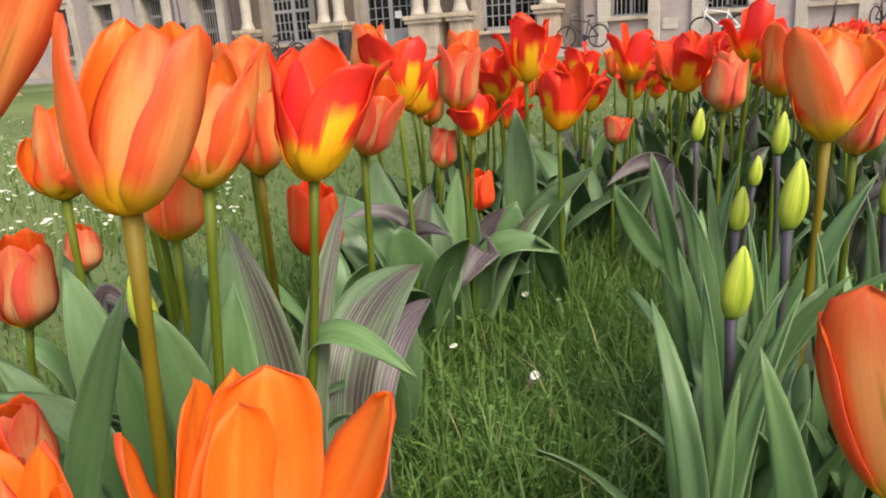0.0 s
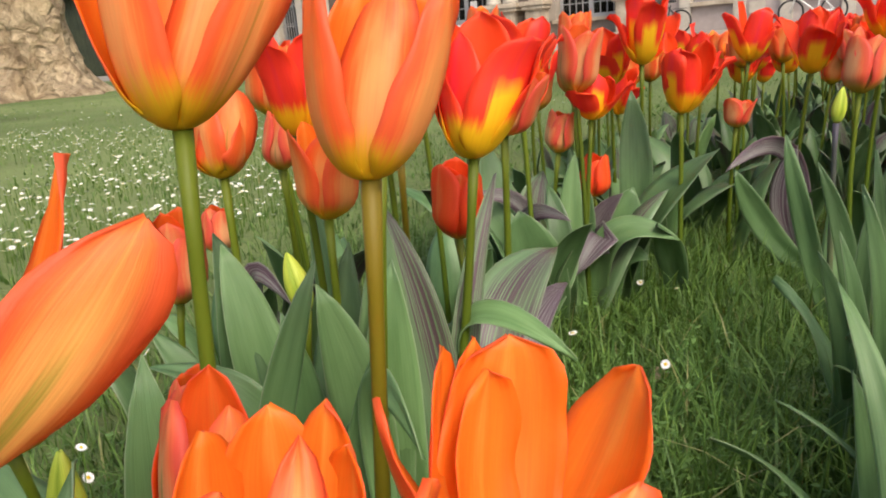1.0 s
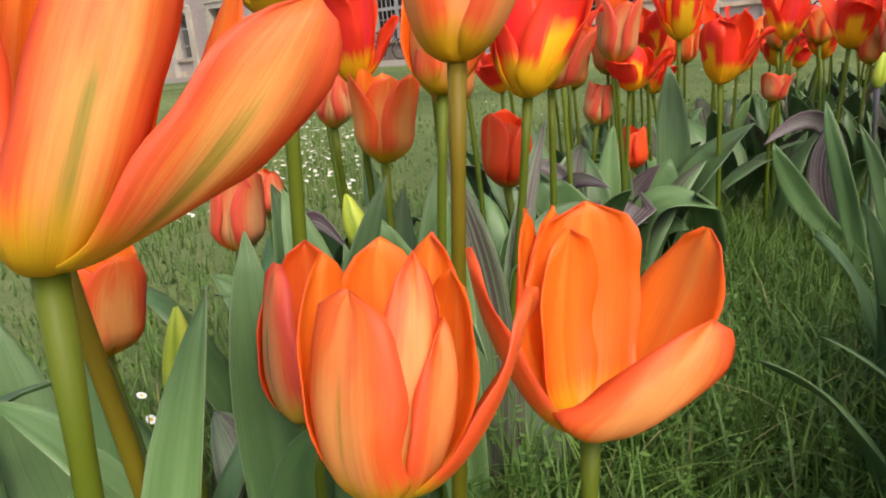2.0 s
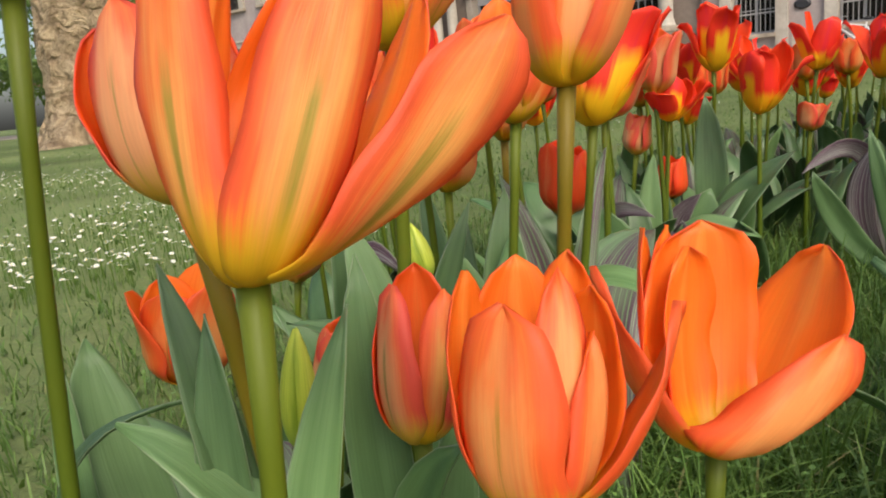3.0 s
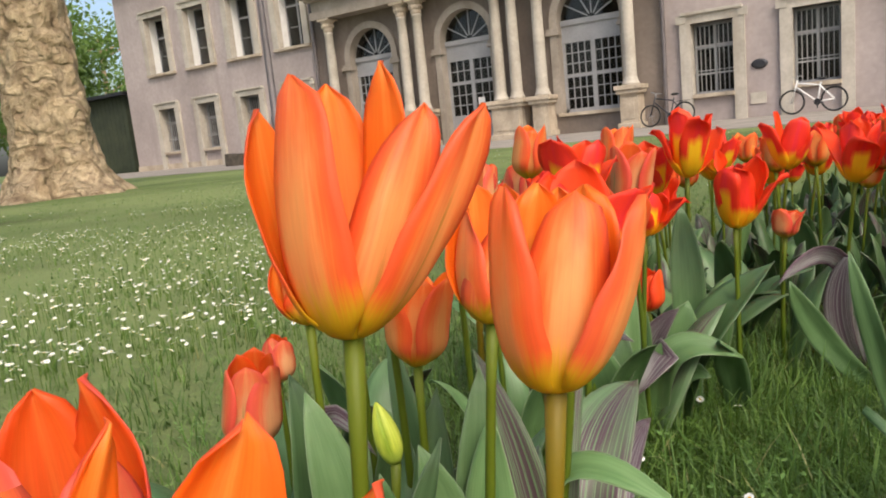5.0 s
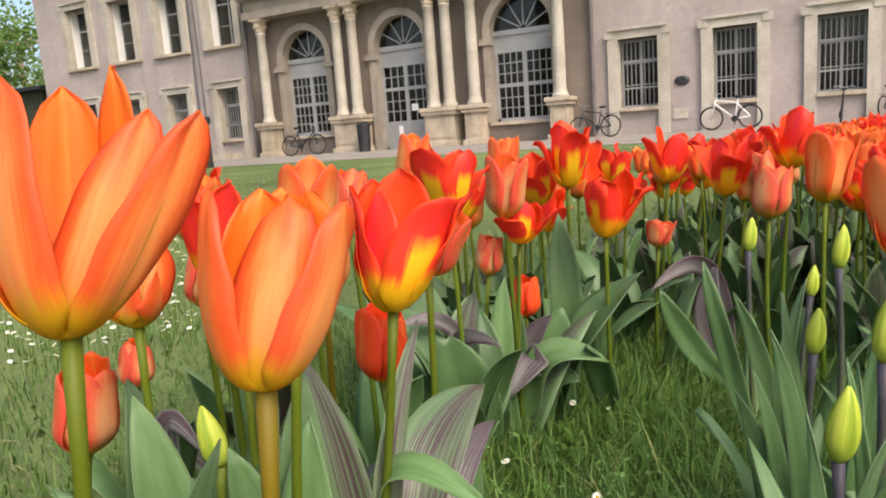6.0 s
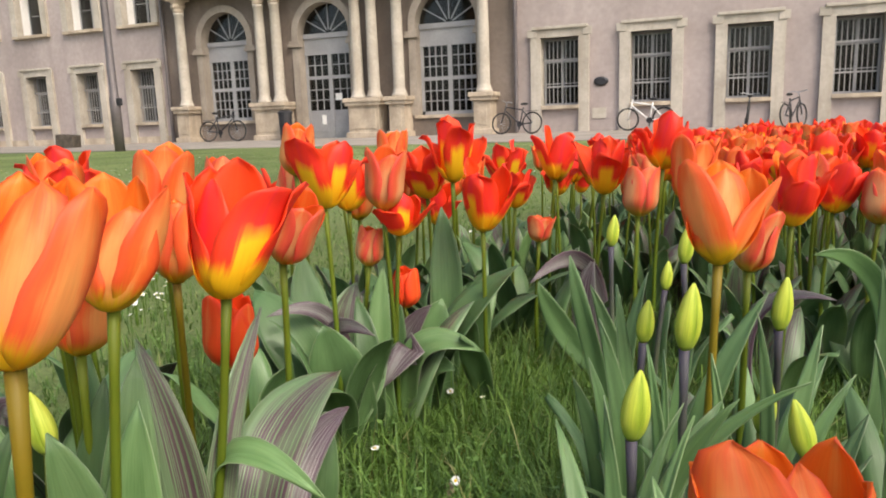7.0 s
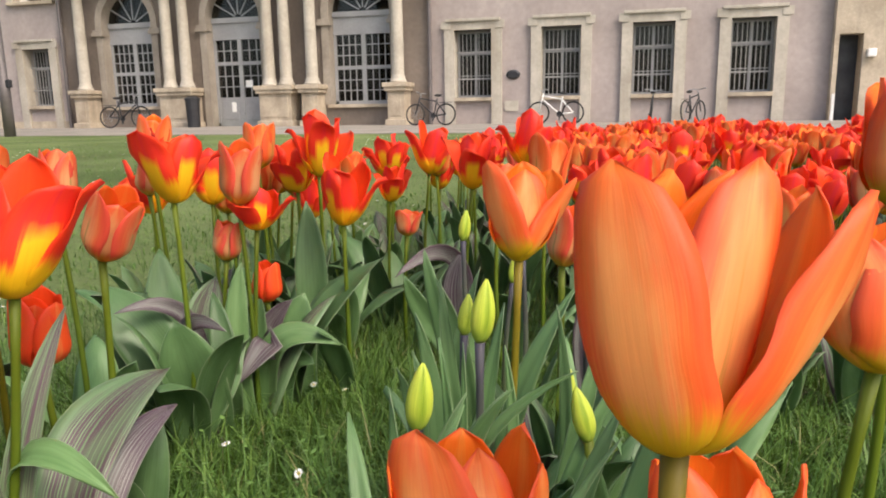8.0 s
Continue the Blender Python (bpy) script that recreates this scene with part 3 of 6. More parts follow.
def leaf_grid(p0, p1, p2, width, roll=0.0, fold=0.35, wave=0.0, rng=None, base=0.35, peak=0.42, nu=18, nv=7, twist=0.0, face=None):
    """A blade along a bent line from p0 by way of p1 to p2."""
    t = np.linspace(0, 1, nu)[:, None]
    p0, p1, p2 = (np.array(p, float) for p in (p0, p1, p2))
    c = (1 - t) ** 2 * p0 + 2 * t * (1 - t) * p1 + t**2 * p2
    tan = np.gradient(c, axis=0)
    tan /= np.linalg.norm(tan, axis=1)[:, None]
    out = p2 - p0
    out = np.array([out[0], out[1], 0.0])
    if np.linalg.norm(out) < 1e-3:
        out = np.array([1.0, 0.0, 0.0])
    out /= np.linalg.norm(out)
    side0 = np.cross(np.array([0, 0, 1.0]), out)
    side = side0 - (tan @ side0)[:, None] * tan
    side /= np.linalg.norm(side, axis=1)[:, None]
    if face is not None:
        side = np.cross(tan, np.array(face, float))
        side /= np.linalg.norm(side, axis=1)[:, None]
    nor = np.cross(side, tan)
    ang = radians(roll) + radians(twist) * t
    s2 = side * np.cos(ang) + nor * np.sin(ang)
    n2 = nor * np.cos(ang) - side * np.sin(ang)
    tt = t[:, 0]
    w = np.where(tt < peak, base + (1 - base) * np.sin(np.minimum(tt / peak, 1) * math.pi / 2), np.maximum(1 - np.clip((tt - peak) / (1 - peak), 0, 1) ** 2.0, 0) ** 0.85)
    w = np.maximum(w, 0.02) * width / 2
    v = np.linspace(-1, 1, nv)[None, :]
    ph = rng.uniform(0, 6.28) if rng else 0.0
    lift = fold * np.abs(v) ** 1.4 * w[:, None] * (1 - 0.5 * tt[:, None]) + wave * np.abs(v) ** 2 * np.sin(10 * t + ph + 1.5 * v)
    g = c[:, None, :] + s2[:, None, :] * (v * w[:, None])[..., None] + n2[:, None, :] * lift[..., None]
    uv = np.stack([v * 0.5 + 0.5 + 0 * t, t + 0 * v], -1)
    return g, uv


def add_leaf(plant, p0, p1, p2, width, mat, rng, label="", **kw):
    g, uv = leaf_grid(p0, p1, p2, width, rng=rng, **kw)
    return child("leaf", shell("leaf", g, uv, 0.0014, [mat, mat]), plant, label)


def random_leaf(plant, foot, rng, yaw, length, width, mat, lean=0.45, droop=0.5, fine=True):
    """A strap leaf that rises from the foot and bends outwards. lean: its tip's way out as a share of its length."""
    d = np.array([math.cos(yaw), math.sin(yaw), 0.0])
    p0 = np.array([foot[0], foot[1], -0.005]) + d * 0.004
    p1 = p0 + d * length * lean * 0.25 + np.array([0, 0, length * (0.55 + 0.25 * droop)])
    p2 = p0 + d * length * lean + np.array([0, 0, length * (1 - 0.55 * lean - 0.35 * droop)])
    kw = {} if fine else dict(nu=9, nv=4)
    add_leaf(plant, p0, p1, p2, width, mat, rng, roll=rng.uniform(-14, 14), fold=rng.uniform(0.25, 0.6), wave=rng.uniform(0, 0.004), twist=rng.uniform(-25, 25), **kw)


LABELS = dict(
    orange="orange tulip with peach-streaked petals, yellow base and grey-green leaves",
    coral="closed coral-orange tulip on a slim stem in the grass",
    red="scarlet tulip with yellow flames and flared petals among grass",
    ember="closed orange-red tulip low among broad green leaves",
    bud="unopened yellow-green tulip bud on a dark purple stem",
)


def tulip_plant(style, head, foot, R, H, top, seed, leaves=3, leaf_len=0.2, leaf_w=0.045, stem=None, tilt=(-2, 6), fine=True, leaf_mats=None, label="", lean=0.4, droop=0.4, yaws=None, petals=None):
    rng = random.Random(seed)
    plant = new("tulip")
    foot = (foot[0], foot[1], 0.0)
    plant.location = foot
    local = lambda p: (p[0] - foot[0], p[1] - foot[1], p[2])
    tagged(plant, label or LABELS[style], "flower", "tulips in the bed")
    m = Matrix.Translation(local(head)) @ Euler((radians(tilt[0]), radians(tilt[1]), 0)).to_matrix().to_4x4()
    make_stem(plant, (0, 0, 0), local(head), stem or (STEM_DARK if style == "bud" else STEM), 0.0036, 0.0026, 0.008, rng)
    if petals:
        own_head(plant, Matrix.Translation(local(head)), style, R, petals, rng)
    elif style == "red":
        flared_head(plant, m, R, H, rng, fine)
    else:
        make_head(plant, m, style, R, H, top, rng, fine)
    start = rng.uniform(0, 6.28)
    for k in range(leaves):
        mat = rng.choice(leaf_mats or [LEAF, LEAF, LEAF, LEAF_BRIGHT, LEAF_STRIPED])
        a = radians(yaws[k]) if yaws else start + k * 6.28 / max(leaves, 1) + rng.uniform(-0.4, 0.4)
        random_leaf(plant, (0, 0, 0), rng, a, leaf_len * rng.uniform(0.8, 1.15), leaf_w * rng.uniform(0.8, 1.15), mat, lean * rng.uniform(0.6, 1.5), droop * rng.uniform(0.3, 1.4), fine)
    return plant

# ---- ground ----
def ground_sheet():
    """One lawn that reaches the horizon, finer near the bed."""
    near = np.concatenate([[-900, -300, -120, -60, -35], np.linspace(-20, -3, 18), np.linspace(-2.6, 2.6, 53), np.linspace(3, 16, 14), [30, 60, 120, 300, 900]])
    xs, ys = near, near + 1.0
    verts, faces = [], []
    for y in ys:
        for x in xs:
            k = min(1.0, max(0.0, (3.0 - math.hypot(x, y - 1)) / 1.0))
            verts.append((x, y, k * 0.012 * (noise.noise((x * 3.1, y * 3.1, 0.3)) + 0.5 * noise.noise((x * 9.0, y * 9.0, 1.3))) - 0.006 * k))
    n = len(xs)
    for i in range(len(ys) - 1):
        for j in range(n - 1):
            faces.append((i * n + j, i * n + j + 1, (i + 1) * n + j + 1, (i + 1) * n + j))
    return mesh_of("ground", verts, faces, [GROUND])


tagged(new("ground", ground_sheet()), "green lawn with moss, bare soil patches and shade painted round the bed", "ground", kind="structure")
bm = bmesh.new()
box(bm, -60, 40, 12.0, 18.95, -0.1, 0.012)
tagged(new("path", bm_mesh("path", bm, GRAVEL)), "pale gravel path along the palace front", "path", kind="structure")

# ---- palace ----
FACE = 19.0
LOW, HIGH = (0.70, 2.42), (3.83, 6.0)
LEFT_WINDOWS, RIGHT_WINDOWS = (-25.20, -22.79, -20.38, -17.97), (-4.14, -1.86, 0.385, 2.65)
ARCHES = ((-14.59, 0.86, 0.62), (-11.08, 0.85, 0.0), (-7.27, 0.89, 0.58))
SPRING = 3.05
palace = tagged(new("palace"), "long two-storey palace with pink-grey plaster and sandstone portal", "building")


def slab(cells, y0, y1):
    """One connected wall from cells, each a ring of (x, z) corners that meets its neighbours corner to corner."""
    bm = bmesh.new()
    at = {}

    def corner(x, y, z):
        key = (round(x, 4), round(y, 4), round(z, 4))
        if key not in at:
            at[key] = bm.verts.new((x, y, z))
        return at[key]

    count = {}
    for ring in cells:
        bm.faces.new([corner(x, y0, z) for x, z in ring])
        bm.faces.new([corner(x, y1, z) for x, z in ring][::-1])
        for a, b in zip(ring, ring[1:] + ring[:1]):
            key = frozenset(((round(a[0], 4), round(a[1], 4)), (round(b[0], 4), round(b[1], 4))))
            count.setdefault(key, []).append((a, b))
    for sides in count.values():
        if len(sides) == 1:
            (xa, za), (xb, zb) = sides[0]
            bm.faces.new((corner(xa, y0, za), corner(xa, y1, za), corner(xb, y1, zb), corner(xb, y0, zb)))
    return bm


def cell(x0, x1, z0, z1):
    return [(x0, z0), (x1, z0), (x1, z1), (x0, z1)]


def wall_with_windows(name, x0, x1, z1, centres, rows, y0=FACE, y1=FACE + 0.5):
    """Rows of windows: sill, head and half width."""
    xs = sorted({x0, x1, *(c + s * h for c in centres for _, _, h in rows for s in (-1, 1))})
    zs = sorted({0.0, z1, *(z for a, b, _ in rows for z in (a, b))})
    cells = []
    for xa, xb in zip(xs, xs[1:]):
        for za, zb in zip(zs, zs[1:]):
            if not any(a <= za and zb <= b and abs((xa + xb) / 2 - c) < h for c in centres for a, b, h in rows):
                cells.append(cell(xa, xb, za, zb))
    return part(name, slab(cells, y0, y1), PLASTER, palace, "pink-grey plaster wall with weather stains")


def arch_wall():
    """The portal's wall, pierced by three round arches."""
    x0, x1, z1, n = -16.9, -5.3, 7.4, 24
    edges = [x0] + [e for c, h, _ in ARCHES for e in (c - h, c + h)] + [x1]
    zs = sorted({0.0, SPRING, z1, *(low for _, _, low in ARCHES)})
    cells = [cell(edges[k], edges[k + 1], a, b) for k in range(0, len(edges), 2) for a, b in zip(zs, zs[1:])]
    for c, h, low in ARCHES:
        cells += [cell(c - h, c + h, a, b) for a, b in zip(zs, zs[1:]) if b <= low]
        arc = [(c - h * math.cos(math.pi * k / n), SPRING + h * math.sin(math.pi * k / n)) for k in range(n + 1)]
        cells += [[a, b, (b[0], z1), (a[0], z1)] for a, b in zip(arc, arc[1:])]
    return part("portal_wall", slab(cells, FACE - 0.06, FACE + 0.5), PORTAL, palace, "brown-grey wall, darkened for shade, pierced by three round arches")


wall_with_windows("wall", -27.7, -16.9, 7.4, LEFT_WINDOWS, ((*LOW, 0.5), (*HIGH, 0.6)))
wall_with_windows("wall", -5.3, 4.35, 7.4, RIGHT_WINDOWS, ((*LOW, 0.5),))
arch_wall()
part("wall", boxed(-27.7, -27.2, 19.5, 31, 0, 7.4), PLASTER, palace)
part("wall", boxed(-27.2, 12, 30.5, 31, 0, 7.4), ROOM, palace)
part("wall", boxed(-27.2, 12, 24, 24.3, 0, 7.35), ROOM, palace, "inner wall behind the windows, coloured dark for indoor shade")
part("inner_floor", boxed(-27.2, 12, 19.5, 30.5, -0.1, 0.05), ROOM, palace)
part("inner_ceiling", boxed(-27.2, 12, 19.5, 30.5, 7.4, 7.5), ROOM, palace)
part("cornice", boxed(-28.0, 4.4, 18.7, 19.6, 7.4, 7.75, bevel=0.03), STONE, palace, "sandstone eaves cornice")
bm = bmesh.new()
ring = [bm.verts.new(p) for p in ((-28.2, 18.6, 7.76), (12.4, 18.6, 7.76), (12.4, 31.4, 7.76), (-28.2, 31.4, 7.76))]
ridge = [bm.verts.new(p) for p in ((-22, 25, 12.0), (6, 25, 12.0))]
for f in ((ring[0], ring[1], ridge[1], ridge[0]), (ring[2], ring[3], ridge[0], ridge[1]), (ring[3], ring[0], ridge[0]), (ring[1], ring[2], ridge[1]), ring[::-1]):
    bm.faces.new(f)
part("roof", bm, ROOF, palace, "red-brown tiled hipped roof")
# the wing that projects a little at the far end
part("wall", slab([cell(4.35, 4.45, 0, 1.95), cell(4.35, 4.45, 1.95, 7.4), cell(4.45, 4.95, 1.95, 7.4), cell(4.95, 12, 0, 1.95), cell(4.95, 12, 1.95, 7.4)], 18.75, 19.5), STONE_DARK, palace, "weathered sandstone side wing")
# dark sheet in the opening, in place of the shade inside
part("doorway_shade_panel", boxed(4.45, 4.95, 19.2, 19.26, 0, 1.95), IRON, palace, "dark panel standing in for the shade inside an open doorway")
part("wall_lamp", boxed(5.02, 5.2, 18.6, 18.75, 1.42, 1.6, bevel=0.02), WHITE, palace, "small white wall lamp")
part("corner_post", boxed(4.36, 4.42, 18.6, 18.68, 0, 0.62), WHITE, palace, "white corner post")


def frame_boxes(bm, x0, x1, z0, z1, t, y0, y1):
    box(bm, x0, x0 + t, y0, y1, z0, z1)
    box(bm, x1 - t, x1, y0, y1, z0, z1)
    box(bm, x0 + t, x1 - t, y0, y1, z0, z0 + t)
    box(bm, x0 + t, x1 - t, y0, y1, z1 - t, z1)


def palace_window(c, z0, z1, barred):
    h, back = (0.5, 0.14) if barred else (0.6, 0.26)
    # surround: jambs to the ground or the sill, a head with ears and a moulding
    foot = 0.0 if barred else z0 - 0.02
    xs = (c - h - 0.26, c - h + 0.006, c + h - 0.006, c + h + 0.26)
    cells = [cell(xs[0], xs[1], foot, z1), cell(xs[2], xs[3], foot, z1)] + [cell(xs[k], xs[k + 1], z1, z1 + 0.2) for k in range(3)]
    win = part("window", slab(cells, FACE - 0.10, FACE + (0.30 if barred else 0.16)), STONE, palace, "sandstone window surround with eared head")
    for s in (-1, 1):
        x = c + s * (h + 0.22)
        part("ear", boxed(x - 0.12, x + 0.12, FACE - 0.125, FACE - 0.103, z1 + 0.02, z1 + 0.22, bevel=0.008), STONE, win)
    part("moulding", boxed(c - h - 0.22, c + h + 0.22, FACE - 0.16, FACE, z1 + 0.203, z1 + 0.28, bevel=0.015), STONE, win)
    part("sill", boxed(c - h - (0.0 if barred else 0.26), c + h + (0.0 if barred else 0.26), FACE - 0.13, FACE + 0.2, z0 - 0.1, z0, bevel=0.012), STONE_DARK, win, "worn stone sill")
    if not barred:
        for x in (c - h + 0.008, c + h - 0.008):
            part("reveal", boxed(x - 0.012, x + 0.012, FACE + 0.16, FACE + 0.5, z0, z1), WHITE, win, "white plastered window reveal")
    bm = bmesh.new()
    frame_boxes(bm, c - h, c + h, z0, z1, 0.06, FACE + 0.18, FACE + 0.25)
    box(bm, c - 0.035, c + 0.035, FACE + 0.175, FACE + 0.255, z0 + 0.06, z1 - 0.06)
    zt = z0 + (z1 - z0) * 0.66
    box(bm, c - h + 0.06, c - 0.035, FACE + 0.18, FACE + 0.25, zt - 0.03, zt + 0.03)
    box(bm, c + 0.035, c + h - 0.06, FACE + 0.18, FACE + 0.25, zt - 0.03, zt + 0.03)
    for s in (-1, 1):
        for k in (0.33,):
            box(bm, c + s * 0.25 - 0.21, c + s * 0.25 + 0.21, FACE + 0.19, FACE + 0.235, z0 + (z1 - z0) * k - 0.012, z0 + (z1 - z0) * k + 0.012)
    bmesh.ops.translate(bm, verts=bm.verts, vec=(0, back, 0))
    part("casement", bm, PAINT, win, "grey painted casement")
    pane = part("pane", boxed(c - h + 0.03, c + h - 0.03, FACE + back + 0.205, FACE + back + 0.212, z0 + 0.03, z1 - 0.03), GLASS, win)
    pane.visible_shadow = False
    if barred:
        bm = bmesh.new()
        for k in range(9):
            x = c - 0.44 + 0.11 * k
            box(bm, x - 0.009, x + 0.009, FACE + 0.19, FACE + 0.21, z0, z1)
        for k in (0.28, 0.68):
            z = z0 + (z1 - z0) * k
            box(bm, c - h, c + h, FACE + 0.18, FACE + 0.188, z - 0.02, z + 0.02)
        part("grille", bm, BARS, win, "iron bar grille")


for c in LEFT_WINDOWS + RIGHT_WINDOWS:
    palace_window(c, *LOW, True)
for c in LEFT_WINDOWS:
    palace_window(c, *HIGH, False)


def arched_window(c, h, low, door):
    n = 24
    bm = bmesh.new()
    y0, y1 = FACE - 0.14, FACE + 0.22
    hi = h - 0.008
    inner = [(c - hi, low)] + [(c - hi * math.cos(math.pi * k / n), SPRING + hi * math.sin(math.pi * k / n)) for k in range(n + 1)] + [(c + hi, low)]
    w = 0.2
    outer = [(c - h - w, low)] + [(c - (h + w) * math.cos(math.pi * k / n), SPRING + (h + w) * math.sin(math.pi * k / n)) for k in range(n + 1)] + [(c + h + w, low)]
    rows = []
    for (xi, zi), (xo, zo) in zip(inner, outer):
        rows.append([bm.verts.new(p) for p in ((xi, y1, zi), (xi, y0, zi), (xo, y0, zo), (xo, FACE, zo))])
    for a, b in zip(rows, rows[1:]):
        for i in range(3):
            bm.faces.new((a[i], a[i + 1], b[i + 1], b[i]))
    bm.faces.new(rows[0])
    bm.faces.new(rows[-1][::-1])
    imposts = []
    for s in (-1, 1):
        x = c + s * (h + 0.12)
        imposts.append(((x - 0.2, x + 0.2, FACE - 0.2, FACE, SPRING - 0.36, SPRING - 0.27), (x - 0.17, x + 0.17, FACE - 0.18, FACE, SPRING - 0.268, SPRING - 0.18)))
    win = part("arched_door" if door else "arched_window", bm, ARCH, palace, "round sandstone arch with imposts")
    for low_box, high_box in imposts:
        part("impost", box(boxed(*low_box, bevel=0.01), *high_box, 0.01), ARCH, win)
    ya, yb = FACE + 0.2, FACE + 0.28
    bm = bmesh.new()
    # grey band under the fanlight and the outer frame
    box(bm, c - h, c + h, ya, yb, 2.5, SPRING - 0.12)
    box(bm, c - h, c + h, ya - 0.05, yb, SPRING - 0.12, SPRING + 0.02)
    box(bm, c - h, c + h, ya - 0.03, yb, 2.46, 2.54)
    box(bm, c - h, c - h + 0.09, ya, yb, low, 2.5)
    box(bm, c + h - 0.09, c + h, ya, yb, low, 2.5)
    box(bm, c - 0.06, c + 0.06, ya - 0.02, yb, low, 2.5)
    box(bm, c - h, c + h, ya, yb, low, low + 0.1)
    mid = 1.80 if door else low + (2.5 - low) * 0.52
    box(bm, c - h + 0.09, c + h - 0.09, ya - 0.01, yb, mid - 0.05, mid + 0.05)
    for k in range(1, 6):
        a = math.pi * k / 6
        for r0, r1 in ((0.12, h),):
            q = Matrix.Translation((c, ya + 0.03, SPRING)) @ Matrix.Rotation(-a, 4, "Y") @ Matrix.LocRotScale(((r0 + r1) / 2, 0, 0), None, (r1 - r0, 0.04, 0.035))
            bmesh.ops.create_cube(bm, size=1.0, matrix=q)
    part("window_frame", bm, PAINT, win, "grey painted frame with fanlight bars")
    bm = bmesh.new()
    cols, low_z = (3, 0.84) if door else (4, low + 0.1)
    for s in (-1, 1):
        xa, xb = (c - h + 0.09, c - 0.06) if s < 0 else (c + 0.06, c + h - 0.09)
        for k in range(1, cols):
            x = xa + (xb - xa) * k / cols
            box(bm, x - 0.013, x + 0.013, ya + 0.01, ya + 0.05, low_z, 2.47)
        for za, zb, n_rows in ((low_z, mid - 0.05, 3), (mid + 0.05, 2.47, 2 if door else 3)):
            for k in range(1, n_rows):
                z = za + (zb - za) * k / n_rows
                box(bm, xa, xb, ya + 0.012, ya + 0.048, z - 0.013, z + 0.013)
    part("glazing_lattice", bm, PAINT, win, "slender glazing bars")
    if door:
        bm = boxed(c - h + 0.09, c + h - 0.09, ya + 0.01, yb - 0.01, 0.1, 0.84)
        for s in (-1, 1):
            box(bm, c + s * 0.41 - 0.26, c + s * 0.41 + 0.26, ya - 0.006, ya + 0.012, 0.2, 0.74, 0.01)
        part("door_panel", bm, PAINT, win, "grey panelled lower door")
        part("notice", boxed(c + 0.14, c + 0.36, ya - 0.022, ya - 0.012, 1.12, 1.32), WHITE, win, "white paper notice")
        part("notice", boxed(c - 0.36, c - 0.22, ya - 0.022, ya - 0.012, 0.42, 0.7), WHITE, win, "white paper notice")
    pane = part("pane", boxed(c - h + 0.02, c + h - 0.02, ya + 0.026, ya + 0.033, low_z, 2.48), GLASS, win)
    pane.visible_shadow = False
    bm = bmesh.new()
    arc = [(c - h * math.cos(math.pi * k / n), SPRING + h * math.sin(math.pi * k / n)) for k in range(n + 1)]
    bm.faces.new([bm.verts.new((x, ya + 0.03, z)) for x, z in arc])
    got = bmesh.ops.extrude_face_region(bm, geom=list(bm.faces))
    bmesh.ops.translate(bm, verts=[g for g in got["geom"] if isinstance(g, bmesh.types.BMVert)], vec=(0, 0.007, 0))
    fan = part("fanlight_pane", bm, GLASS, win)
    fan.visible_shadow = False
    if low:
        part("sill", boxed(c - h - 0.1, c + h + 0.1, FACE - 0.14, FACE + 0.2, low - 0.09, low, bevel=0.012), STONE_DARK, win)


for k, (c, h, low) in enumerate(ARCHES):
    arched_window(c, h, low, k == 1)


def column(x, y, z0=1.12, z1=3.95, r=0.165):
    bm = bmesh.new()
    prof = [(r * 1.35, 0), (r * 1.35, 0.05), (r * 1.25, 0.09), (r * 1.1, 0.11), (r * 1.2, 0.15), (r * 1.02, 0.18), (r, 0.22)]
    prof += [(r * (1 - 0.14 * k**1.6), 0.22 + (z1 - z0 - 0.3) * k) for k in (0.25, 0.5, 0.75, 1.0)]
    prof += [(r * 0.98, z1 - z0 - 0.06), (r * 0.98, z1 - z0)]
    lathe(bm, prof, (x, y, z0), 24)
    col = part("column", bm, STONE, palace, "smooth round sandstone column", True)
    for f in col.data.polygons:
        f.use_smooth = len(f.vertices) == 4
    bm = bmesh.new()
    lathe(bm, [(r * 0.9, 0), (r * 1.05, 0.05), (r * 1.0, 0.12), (r * 1.25, 0.2), (r * 1.1, 0.26), (r * 1.5, 0.36)], (x, y, z1), 16)
    for k in range(8):
        a = math.pi * k / 4
        q = Matrix.Translation((x + 1.22 * r * math.cos(a), y + 1.22 * r * math.sin(a), z1 + 0.2)) @ Matrix.Rotation(a, 4, "Z") @ Matrix.Diagonal((0.05, 0.07, 0.16, 1))
        bmesh.ops.create_icosphere(bm, subdivisions=1, radius=0.5, matrix=q)
    box(bm, x - r * 1.5, x + r * 1.5, y - r * 1.5, y + r * 1.5, z1 + 0.36, z1 + 0.43, 0.012)
    part("capital", bm, STONE_DARK, col, "carved leafy capital")


def pedestal(x0, x1, y0=18.32):
    bm = boxed(x0 + 0.05, x1 - 0.05, y0 + 0.05, FACE - 0.06, 0.0, 0.9)
    box(bm, x0 - 0.02, x1 + 0.02, y0 - 0.02, FACE - 0.06, 0, 0.16, 0.02)
    box(bm, x0 - 0.03, x1 + 0.03, y0 - 0.03, FACE - 0.06, 0.9, 1.0, 0.025)
    box(bm, x0 - 0.07, x1 + 0.07, y0 - 0.07, FACE - 0.06, 1.0, 1.12, 0.02)
    box(bm, x0 + 0.14, x1 - 0.14, y0 + 0.03, y0 + 0.06, 0.26, 0.8, 0.008)
    part("pedestal", bm, STONE_DARK, palace, "weathered sandstone column pedestal")


